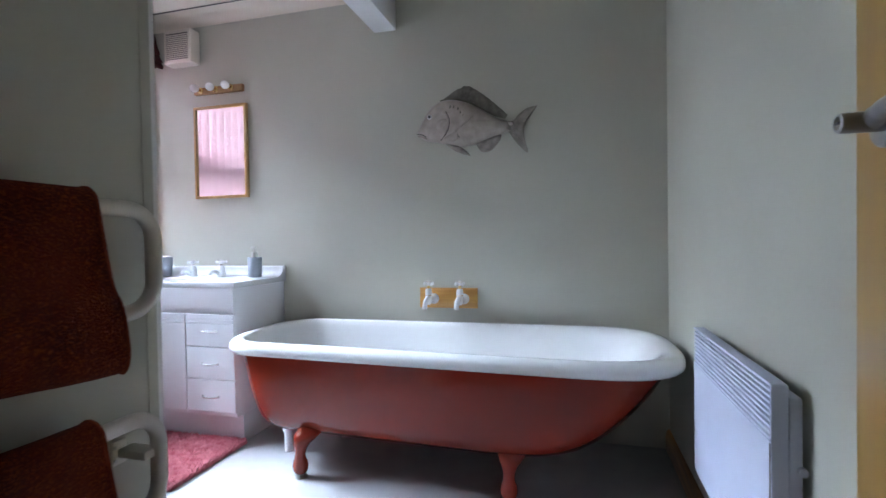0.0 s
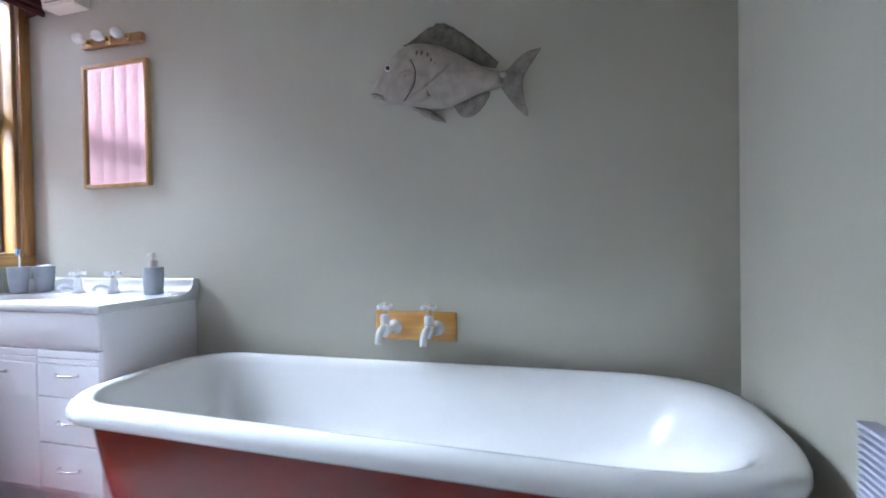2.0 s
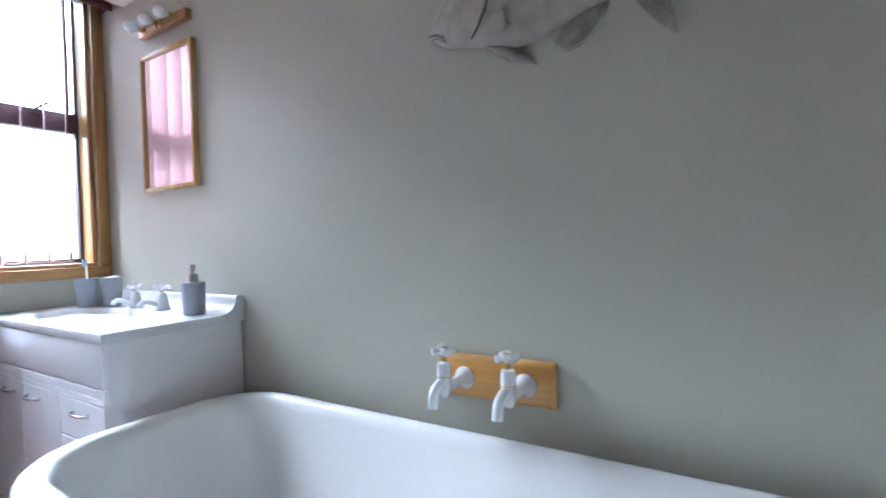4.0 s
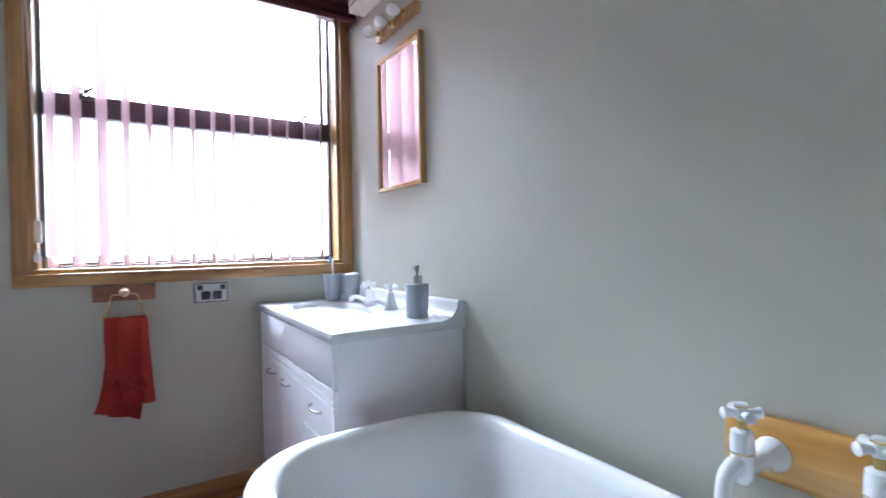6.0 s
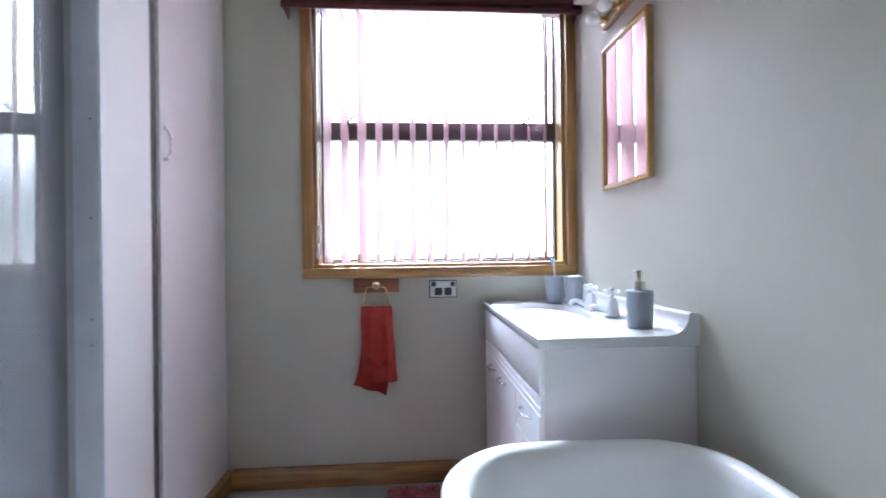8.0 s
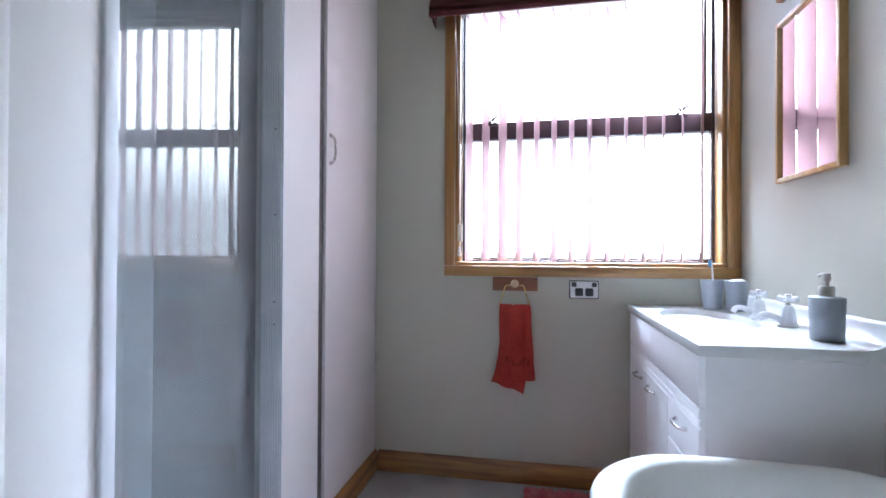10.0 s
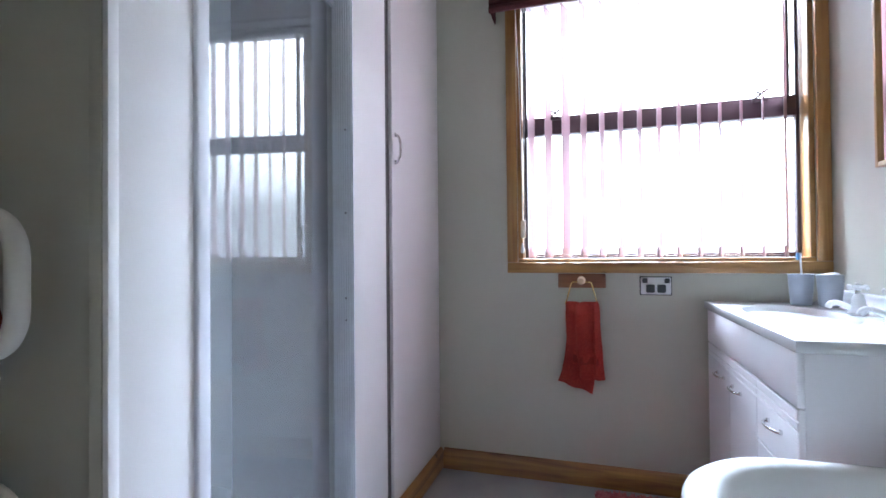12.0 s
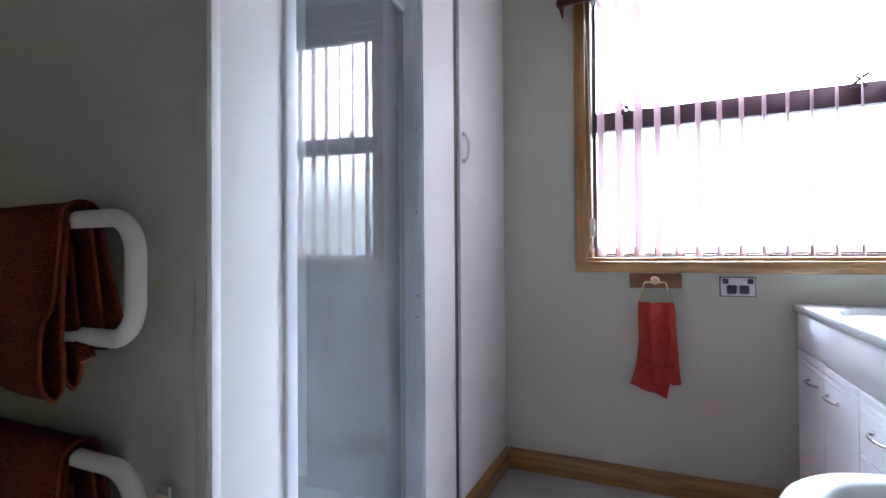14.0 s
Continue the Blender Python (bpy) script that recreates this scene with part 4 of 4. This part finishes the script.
        blob("scale_mark", curve([(x - 0.003, z - 0.011), (x - 0.005, z), (x + 0.001, z + 0.011), (x + 0.005, z)], 3), 0.002, M_FIND, y0=YB - 0.0475, rows=2, label="dark painted scale mark")
    part("gill_edge", add_tube(bmesh.new(), smooth_path([(-0.643, YB - 0.051, 1.803), (-0.623, YB - 0.056, 1.759), (-0.626, YB - 0.056, 1.710), (-0.646, YB - 0.055, 1.674), (-0.675, YB - 0.045, 1.645)], 6), 0.0024, 6), M_BRONZE, fish, "dark gill line")
    part("gill_rim", add_tube(bmesh.new(), smooth_path([(-0.652, YB - 0.049, 1.800), (-0.632, YB - 0.054, 1.757), (-0.635, YB - 0.054, 1.712), (-0.653, YB - 0.053, 1.678)], 6), 0.0036, 6), M_FISH, fish, "raised gill rim")
    part("mouth", add_tube(bmesh.new(), smooth_path([(-0.824, YB - 0.012, 1.697), (-0.797, YB - 0.026, 1.690), (-0.768, YB - 0.032, 1.676)], 5), 0.0035, 6), M_FIND, fish)
    part("lower_lip", add_tube(bmesh.new(), smooth_path([(-0.816, YB - 0.012, 1.684), (-0.792, YB - 0.026, 1.676), (-0.764, YB - 0.031, 1.664)], 5), 0.0045, 6), M_FISHP, fish, "pale lower lip")
    eye = None
    for nm, rad, dy, m, lab in (("eye", 0.0145, 0.0, M_WHITE, "white eye"), ("pupil", 0.0090, 0.004, M_BLACK, "black pupil")):
        bm = add_lathe(bmesh.new(), [(0, 0), (rad, 0), (rad * 0.85, 0.003), (rad * 0.4, 0.0048), (0, 0.005)], pose(-0.741, YB - 0.040 - dy, 1.782, 90, 0, 0), 18)
        eye = part(nm, bm, m, eye or fish, lab)


fish_parts()
stand(fish, -0.49, YB, 1.56)

# ---------------------------------------------------------------- bath
bath = thing("clawfoot_bath", "white enamelled clawfoot bath with oxide-red outside", "bathtub")
BX0, BX1, BYB = -1.622, 0.462, 2.819


def bath_ring(z, il, ir, isd):
    """Plan of the bath at one level: squarish tap end, round sloping end, tapering front. Insets left, right, sides."""
    xl, xr, yb = BX0 + il, BX1 - ir, BYB - isd
    yf = lambda x: 2.086 - 0.050 * (x - BX0) + isd
    rf, rb = max(0.07, 0.235 - 0.5 * isd), max(0.07, 0.210 - 0.5 * isd)
    rx = 0.40 - 0.25 * isd
    xs = xr - rx
    pts = []
    for k in range(12):                                   # front corner of the tap end
        a = math.pi + (math.pi / 2) * k / 11
        pts.append((xl + rf + rf * math.cos(a), yf(xl + rf) + rf + rf * math.sin(a)))
    for k in range(1, 22):                                # front
        x = xl + rf + (xs - xl - rf) * k / 22
        pts.append((x, yf(x)))
    cy, ry = (yb + yf(xs)) / 2, (yb - yf(xs)) / 2
    for k in range(49):                                   # round end
        a = -math.pi / 2 + math.pi * k / 48
        c, q = math.cos(a), math.sin(a)
        pts.append((xs + rx * math.copysign(abs(c) ** 0.66, c), cy + ry * math.copysign(abs(q) ** 0.66, q)))
    for k in range(1, 22):                                # back
        pts.append((xs + (xl + rb - xs) * k / 22, yb))
    for k in range(12):                                   # back corner of the tap end
        a = math.pi / 2 + (math.pi / 2) * k / 11
        pts.append((xl + rb + rb * math.cos(a), yb - rb + rb * math.sin(a)))
    ya, yc = yb - rb, yf(xl + rf) + rf
    for k in range(1, 8):                                 # tap end, a little bowed
        y = ya + (yc - ya) * k / 8
        pts.append((xl - 0.006 * (1 - (2 * k / 8 - 1) ** 2), y))
    return [Vector((x, y, z - 0.010)) for x, y in pts]


outer = [(0.583, .052, .060, .052), (0.545, .055, .076, .054), (0.47, .070, .125, .060), (0.395, .086, .185, .069), (0.33, .100, .246, .080), (0.278, .116, .305, .093), (0.236, .138, .365, .114), (0.208, .168, .425, .143), (0.190, .212, .485, .185), (0.180, .275, .560, .24), (0.177, .36, .65, .31)]
bm = bmesh.new()
add_loft(bm, [bath_ring(*a) for a in outer], cap=(False, True))
part("outer_shell", bm, M_RED, bath, "glossy oxide-red painted outside")
rim = [(0.583, .052, .060, .052), (0.580, .024, .025, .024), (0.583, .010, .010, .010), (0.592, .002, .002, .002), (0.604, .000, .000, .000), (0.618, .002, .002, .002), (0.631, .009, .009, .009), (0.640, .021, .021, .021), (0.644, .036, .037, .036),
       (0.642, .051, .058, .051), (0.633, .062, .082, .062), (0.610, .069, .104, .070), (0.56, .078, .138, .080), (0.49, .092, .188, .092), (0.42, .108, .240, .106), (0.36, .126, .320, .124), (0.31, .150, .400, .150), (0.275, .185, .470, .185), (0.256, .235, .540, .235), (0.248, .31, .62, .29), (0.246, .38, .70, .33)]
bm = bmesh.new()
add_loft(bm, [bath_ring(*a) for a in rim], cap=(False, True))
part("rim_and_bowl", bm, M_ENAMEL, bath, "glossy white enamel roll rim and bowl")


def bath_foot(x, y, kx, sy):
    """A ball foot: flared knee bolted under the bath, thin ankle, round toe on a metal pad. kx: how far the knee leans along."""
    bm = bmesh.new()
    rings = []
    for h, r, dx, dy in ((0.238, 0.040, 1.05, 0.060), (0.224, 0.056, 0.98, 0.040), (0.206, 0.061, 0.90, 0.018), (0.188, 0.052, 0.74, 0.002), (0.166, 0.038, 0.52, -0.012), (0.138, 0.0275, 0.30, -0.010), (0.114, 0.0245, 0.14, -0.008), (0.094, 0.027, 0.04, -0.004),
                         (0.076, 0.0335, 0.0, 0.0), (0.056, 0.0372, 0.0, 0.0), (0.038, 0.0350, 0.0, 0.0), (0.025, 0.0285, 0.0, 0.0), (0.017, 0.021, 0.0, 0.0)):
        ring = []
        for k in range(24):
            a = 2 * math.pi * k / 24
            lobe = 1 + 0.07 * math.cos(3 * a) * (h > 0.17)
            ring.append(Vector((x + kx * dx + r * lobe * math.cos(a), y + sy * dy + r * 0.92 * lobe * math.sin(a), h)))
        rings.append(ring)
    add_loft(bm, rings)
    f = part("foot", bm, M_RED, bath, "red-painted cast ball foot")
    bm = bmesh.new()
    add_lathe(bm, [(0, 0), (0.029, 0), (0.030, 0.006), (0.026, 0.012), (0.023, 0.018), (0, 0.018)], Matrix.Translation((x, y, 0)), 20)
    part("foot_pad", bm, M_BRUSH, f, "grey metal pad")


for x, kx in ((-1.198, 0.034), (-0.232, 0.010)):
    bath_foot(x, 2.166, kx, 1)
    bath_foot(x, 2.640, kx, -1)
bm = bmesh.new()
add_lathe(bm, [(0.022, 0), (0.022, 0.105), (0.030, 0.108), (0.030, 0.150), (0.022, 0.153), (0.022, 0.26)], Matrix.Translation((-1.418, 2.412, 0)), 18)
part("waste_pipe", bm, M_CERAMIC, bath, "white plastic waste pipe")
bm = bmesh.new()
add_lathe(bm, [(0, 0), (0.026, 0), (0.026, 0.003), (0.018, 0.005), (0, 0.003)], Matrix.Translation((-1.12, 2.42, 0.2462)), 20)
part("plug_waste", bm, M_CHROME, bath, "chrome waste")
stand(bath, -0.55, 2.4, 0)

# taps on their board
tbd = thing("tap_board", "oak backboard carrying the bath taps", "backboard")
bm = bmesh.new()
b0, b1, c0, c1 = -0.822, -0.486, 0.702, 0.816
add_loft(bm, [[Vector((x0, y, z0)), Vector((x1, y, z0)), Vector((x1, y, z1)), Vector((x0, y, z1))] for y, x0, x1, z0, z1 in
              ((YB - 0.001, b0, b1, c0, c1), (YB - 0.016, b0, b1, c0, c1), (YB - 0.028, b0 + 0.016, b1 - 0.016, c0 + 0.016, c1 - 0.016))])
part("board", bm, M_BOARD, tbd)
stand(tbd, -0.65, YB, 0.702)


def bath_tap(x):
    t = thing("bath_tap", "white bib tap with brass trim and cross handle", "tap", "bath taps")
    yw, z = YB - 0.028, 0.770
    bm = bmesh.new()
    add_lathe(bm, [(0, 0), (0.0305, 0), (0.0305, 0.003), (0.027, 0.010), (0.019, 0.024), (0.0155, 0.040), (0.0150, 0.092), (0, 0.094)], pose(x, yw, z - 0.014, 90, 0, 0), 26)
    part("wall_flange", bm, M_CERAMIC, t)
    yb_ = yw - 0.103
    bm = bmesh.new()
    add_lathe(bm, [(0, -0.036), (0.010, -0.035), (0.0155, -0.026), (0.0180, 0.0), (0.0185, 0.014), (0.0188, 0.018), (0.0185, 0.036), (0.0168, 0.050), (0.011, 0.054), (0, 0.054)], Matrix.Translation((x, yb_, z)), 24)
    part("tap_body", bm, M_CERAMIC, t)
    bm = bmesh.new()
    add_lathe(bm, [(0.0186, 0.0150), (0.0194, 0.0155), (0.0194, 0.0172), (0.0186, 0.0177)], Matrix.Translation((x, yb_, z)), 24)
    part("trim_ring", bm, M_BRASS, t, "thin brass ring")
    bm = bmesh.new()
    add_tube(bm, smooth_path([(x, yb_ - 0.004, z + 0.004), (x - 0.004, yb_ - 0.020, z - 0.004), (x - 0.010, yb_ - 0.034, z - 0.022), (x - 0.012, yb_ - 0.038, z - 0.056)], 5), [0.014] * 8 + [0.0135] * 8, 14)
    part("spout", bm, M_CERAMIC, t)
    bm = bmesh.new()
    add_lathe(bm, [(0.0078, 0.053), (0.0078, 0.068), (0.006, 0.069)], Matrix.Translation((x, yb_, z)), 8)
    part("spindle", bm, M_BRASS, t, "brass spindle")
    h = part("cross_handle", cross_handle(Matrix.Translation((x, yb_, z + 0.080)) @ pose(0, 0, 0, 0, 0, 52), 0.031), M_CERAMIC, t)
    bm = bmesh.new()
    add_lathe(bm, [(0.0100, 0.009), (0.0108, 0.0098), (0.0108, 0.0112), (0.0095, 0.012)], Matrix.Translation((x, yb_, z + 0.080)), 18)
    part("cap_ring", bm, M_BRASS, h, "thin brass ring")
    bm = bmesh.new()
    add_lathe(bm, [(0.0094, 0.0118), (0.0100, 0.0135), (0.0092, 0.0165), (0.006, 0.0182), (0, 0.0186)], Matrix.Translation((x, yb_, z + 0.080)), 18)
    part("index_cap", bm, M_CERAMIC, h, "white index cap")
    return stand(t, x, YB, z)


bath_tap(-0.736)
bath_tap(-0.560)

# ---------------------------------------------------------------- towel ring, outlet
rg = thing("towel_ring", "brass towel ring on a stained timber board", "towel ring")
part("board", box(XW + 0.0005, XW + 0.018, 1.747, 1.966, 0.934, 1.002, bevel=0.004), M_RINGB, rg, "dark-stained timber board")
bm = bmesh.new()
add_lathe(bm, [(0, 0), (0.019, 0), (0.020, 0.006), (0.012, 0.012), (0.011, 0.036), (0.016, 0.044), (0.017, 0.054), (0.012, 0.061), (0, 0.062)], pose(XW + 0.018, 1.856, 0.970, 0, 90, 0), 20)
part("peg", bm, M_PEG, rg, "varnished timber peg in a pale highlight colour")
bm = bmesh.new()
xr_ = XW + 0.052
half = [(0.073, 0.858), (0.058, 0.912), (0.046, 0.954), (0.038, 0.963), (0.022, 0.963), (0.012, 0.970)]
pts = [(xr_, 1.856 - dy, z) for dy, z in half] + [(xr_, 1.856, 0.979)] + [(xr_, 1.856 + dy, z) for dy, z in reversed(half)]
add_tube(bm, smooth_path(pts, 5), 0.0034, 8)
add_tube(bm, [(xr_, 1.783, 0.860), (xr_, 1.929, 0.860)], 0.0034, 8)
part("ring", bm, M_BRASS, rg, "thin brass ring")
stand(rg, XW, 1.856, 0.934)


def cloth(rows, thick, jitter=0.0):
    """A sheet through rows of points, given a thickness."""
    bm = bmesh.new()
    vs = [[bm.verts.new(Vector(p) + Vector((noise.noise(Vector(p) * 23), noise.noise(Vector(p) * 23 + Vector((7, 3, 1))), 0)) * jitter) for p in row] for row in rows]
    for a, b in zip(vs, vs[1:]):
        for k in range(len(a) - 1):
            bm.faces.new((a[k], a[k + 1], b[k + 1], b[k]))
    bmesh.ops.recalc_face_normals(bm, faces=bm.faces)
    bmesh.ops.solidify(bm, geom=bm.faces[:], thickness=thick)
    bmesh.ops.recalc_face_normals(bm, faces=bm.faces)
    return bm


# hand towel: gathered over the ring, front fall shorter than the back one
htw = thing("hand_towel", "rust-red hand towel hanging folded through the ring", "towel")


def step(v, a, b):
    k = max(0.0, min(1.0, (v - a) / (b - a)))
    return k * k * (3 - 2 * k)


def fall(sign, ends, creases, depth, power):
    """One side of the towel. ends: (y, z) of the two lower corners; creases: places across where one ply laps over another."""
    (ya, za), (yb2, zb2) = ends
    rows = []
    for i in range(33):
        s = i / 32
        row = []
        for k in range(41):
            u = k / 40
            bend = s ** power
            y = 1.788 + 0.142 * u + ((ya - 1.788) * (1 - u) + (yb2 - 1.930) * u) * bend
            z = 0.866 + (za + (zb2 - za) * u - 0.866) * s
            edge = 1 - abs(2 * u - 1) ** 3.5
            d = (0.006 + depth * min(1.0, s * 8)) * (0.35 + 0.65 * edge)
            for c, h in creases:
                c = c + 0.05 * math.sin(2.4 * s + 9 * c)
                d += h * (step(u, c - 0.035, c + 0.02) - 0.75 * step(u, c + 0.02, c + 0.38))
            d += 0.0035 * math.sin(11 * u + 6 * s) * s
            z += 0.002 * math.sin(9 * u + 1.2) * s
            row.append((xr_ + sign * d, y, z))
        rows.append(row)
    return rows


top_row = fall(1, ((1.803, 0.540), (1.950, 0.528)), ((0.38, 0.040), (0.80, 0.026)), 0.036, 1.6)
part("front_fall", cloth(top_row, 0.007, 0.002), M_HTOWEL, htw)
part("back_fall", cloth(fall(-1, ((1.745, 0.496), (1.899, 0.447)), ((0.35, -0.008),), 0.004, 3.2), 0.007, 0.002), M_HTOWEL, htw)
rows = []
for i in range(9):
    a = math.pi * i / 8
    rows.append([(xr_ + 0.011 * math.cos(a), 1.788 + 0.142 * k / 24, 0.862 + 0.011 * math.sin(a) - 0.006 * math.exp(-((k / 24 - 0.42) / 0.05) ** 2)) for k in range(25)])
part("top_fold", cloth(rows, 0.007, 0.002), M_HTOWEL, htw)
band = [[(p[0] + 0.0090, p[1], p[2]) for p in r] for r in top_row[23:27]]
part("woven_band", cloth(band, 0.0025), M_HBAND, htw, "flat woven band")
part("hem", add_tube(bmesh.new(), [(p[0] + 0.003, p[1], p[2] + 0.002) for p in top_row[-1]], 0.0075, 8), M_HTOWEL, htw, "thick stitched hem")
stand(htw, xr_, 1.858, 0.46)

out = thing("power_outlet", "silver double power outlet with black rockers", "power outlet")
# black sheet behind the plate draws the shadow round its edge
part("backing", box(XW, XW + 0.004, 2.114, 2.250, 0.903, 0.989, bevel=0.001), M_BLACK, out, "black sheet standing in for the plate's shadow line")
part("plate", box(XW + 0.0042, XW + 0.011, 2.118, 2.246, 0.907, 0.985, bevel=0.004), M_PLATE, out, "pale silver plate")


def rounded_pad(x0, x1, yc, zc, hy_, hz_, rad):
    """A thin pad with rounded corners, standing out along x."""
    edge = []
    for cy_, cz_, a0 in ((1, 1, 0), (-1, 1, 90), (-1, -1, 180), (1, -1, 270)):
        for k in range(6):
            a = radians(a0 + 18 * k)
            edge.append((yc + cy_ * (hy_ - rad) + rad * math.cos(a), zc + cz_ * (hz_ - rad) + rad * math.sin(a)))
    return add_loft(bmesh.new(), [[Vector((x, yc + (y - yc) * q, zc + (z - zc) * q)) for y, z in edge] for x, q in ((x0, 1.0), (x1 - 0.001, 1.0), (x1, 0.94))])


for y in (2.159, 2.206):
    part("socket", rounded_pad(XW + 0.0112, XW + 0.0140, y, 0.934, 0.0185, 0.0185, 0.006), M_BLACK, out, "black socket face")
for y in (2.136, 2.229):
    part("rocker", rounded_pad(XW + 0.0112, XW + 0.0165, y, 0.970, 0.0110, 0.0110, 0.004), M_BLACK, out, "black rocker switch")
stand(out, XW, 2.18, 0.907)

# ---------------------------------------------------------------- towel rail with two towels
rail = thing("towel_rail", "cream tubular towel rail with two looped bars", "towel rail")
xr2 = XT + 0.078


def loop(zt_, zb_):
    r, ye, ys_ = 0.066, 1.050, 0.34
    pts = [(xr2, ys_, zt_)] + [(xr2, ys_ + (ye - r - ys_) * k / 6, zt_) for k in range(1, 7)]
    for k in range(1, 9):
        a = math.pi / 2 * k / 8
        pts.append((xr2, ye - r + r * math.sin(a), zt_ - r + r * math.cos(a)))
    for k in range(8):
        a = math.pi / 2 * k / 8
        pts.append((xr2, ye - r + r * math.cos(a), zb_ + r - r * math.sin(a)))
    pts += [(xr2, ye - r + (ys_ - ye + r) * k / 6, zb_) for k in range(7)]
    bm = bmesh.new()
    add_tube(bm, pts, 0.0165, 16)
    return bm


part("upper_loop", loop(1.164, 0.948), M_TUBE, rail)
part("lower_loop", loop(0.722, 0.512), M_TUBE, rail)
for z in (0.637,):
    bk = part("bracket", box(XT, XT + 0.007, 1.000, 1.036, z - 0.026, z + 0.026, bevel=0.004), M_TUBE, rail)
    bm = bmesh.new()
    add_box(bm, XT + 0.006, xr2 + 0.004, 1.010, 1.052, z - 0.010, z + 0.010, bevel=0.005)
    part("arm", bm, M_TUBE, bk)
    for dz in (-0.014, 0.014):
        bm = bmesh.new()
        add_lathe(bm, [(0.0045, 0), (0.004, 0.002), (0, 0.0025)], Matrix.Translation((XT + 0.007, 1.006, z + dz)) @ pose(0, 0, 0, 0, 90, 0), 8)
        part("bracket_screw", bm, M_BRUSH, bk)
for z in (1.164, 0.948, 0.722, 0.512):
    part("end_stub", add_tube(bmesh.new(), [(XT, 0.345, z), (xr2, 0.345, z)], 0.014, 12), M_TUBE, rail)
stand(rail, XT, 0.8, 0.52)


def bath_towel(zbar, zf, y0, y1, label, back_len):
    """Bath towel folded in four lengthwise: two doubled sheets over the bar, each turned up in a loop at its lower edge."""
    t = thing("bath_towel", label, "towel", "bath towels")
    for L, (r, lift) in enumerate(((0.0195, 0.004), (0.034, 0.0))):
        z_end = zf + lift
        zb = zbar - back_len + 0.03 * L
        sec = [(-r - 0.004, zb), (-r, zbar - 0.5 * back_len), (-r, zbar - 0.02)]
        sec += [(r * math.cos(a), zbar + r * math.sin(a)) for a in [math.pi * (1 - k / 6) for k in range(7)]]
        if L:
            sec += [(0.040, zbar - 0.05), (0.054, zbar - 0.14), (0.072, z_end + 0.12), (0.080, z_end + 0.05), (0.073, z_end + 0.014), (0.058, z_end), (0.045, z_end + 0.014),
                    (0.041, z_end + 0.06), (0.043, zbar - 0.20), (0.036, zbar - 0.10), (0.030, zbar - 0.04)]
        else:
            sec += [(0.022, zbar - 0.05), (0.029, zbar - 0.14), (0.034, z_end + 0.08), (0.033, z_end + 0.020), (0.018, z_end - 0.012), (0.003, z_end + 0.010),
                    (0.000, z_end + 0.06), (0.006, zbar - 0.18), (0.012, zbar - 0.10), (0.0155, zbar - 0.045)]
        path = smooth_path([(x, 0, z) for x, z in sec], 4)
        rows = []
        for q in path:
            low = max(0.0, min(1.0, (zbar - q.z) / (zbar - zf)))
            fr = 1.0 if q.x > 0 else 0.0
            row = []
            for k in range(31):
                u = k / 30
                y = y0 + (y1 - 0.010 * (1 - L) + 0.022 * low * fr + 0.075 * (1 - fr) * low - y0) * u
                sag = (0.020 * math.sin(2.2 * u + 0.4 + L) - 0.014) * low * fr
                wave = (0.006 * math.sin(6.0 * u + 9 * q.z + 2 * L) + 0.004 * math.sin(15 * u - 6 * q.z)) * low
                wave += (1 - fr) * low * 0.010 * math.sin(34 * u + 3 * L) * max(0.0, u - 0.75) * 4
                row.append((xr2 + q.x + wave, y, q.z + sag))
            rows.append(row)
        fold = part("outer_fold" if L else "inner_fold", cloth(rows, 0.0055, 0.0035), M_TOWEL, t)
        part("selvedge", add_tube(bmesh.new(), [(r_[-1][0], r_[-1][1] + 0.001, r_[-1][2]) for r_ in rows], 0.0036, 6), M_HEM, fold, "lighter stitched edge")
    return stand(t, xr2, (y0 + y1) / 2, zf)


bath_towel(1.164, 0.868, 0.36, 0.895, "rust-brown bath towel folded over the upper bar", 0.24)
bath_towel(0.722, 0.397, 0.36, 0.895, "rust-brown bath towel folded over the lower bar", 0.27)

# ---------------------------------------------------------------- shaggy mat
mt = thing("bath_mat", "deep pink shaggy bath mat in front of the vanity", "bath mat")
ax0, ax1, ay0, ay1 = -2.640, -1.682, 1.905, 2.440
part("backing", box(ax0 + 0.006, ax1 - 0.006, ay0 + 0.006, ay1 - 0.006, 0.0005, 0.009, bevel=0.003), M_SHAG, mt)
rng = random.Random(4)
verts, faces = [], []
for i in range(15000):
    x, y = rng.uniform(ax0 + 0.006, ax1 - 0.006), rng.uniform(ay0 + 0.006, ay1 - 0.006)
    h, w = rng.uniform(0.016, 0.030), rng.uniform(0.0030, 0.0050)
    a, lean = rng.uniform(0, 6.283), rng.uniform(0.004, 0.016)
    lx, ly = lean * math.cos(a), lean * math.sin(a)
    b = len(verts)
    for k in range(3):
        c = a + 2.094 * k
        verts.append((x + w * math.cos(c), y + w * math.sin(c), 0.007))
    for k in range(3):
        c = a + 2.094 * k
        verts.append((x + lx * 0.6 + w * 0.9 * math.cos(c), y + ly * 0.6 + w * 0.9 * math.sin(c), 0.007 + h * 0.7))
    verts.append((x + lx, y + ly, 0.007 + h))
    for k in range(3):
        j = (k + 1) % 3
        faces += [(b + k, b + j, b + 3 + j, b + 3 + k), (b + 3 + k, b + 3 + j, b + 6)]
me = bpy.data.meshes.new("pile")
me.from_pydata(verts, [], faces)
me.materials.append(M_SHAG)
me.polygons.foreach_set("use_smooth", [True] * len(me.polygons))
pile = new("pile", me)
pile.parent = mt
tagged(pile, "deep pink tufted pile", kind="stuff")
stand(mt, -2.16, 2.17, 0)
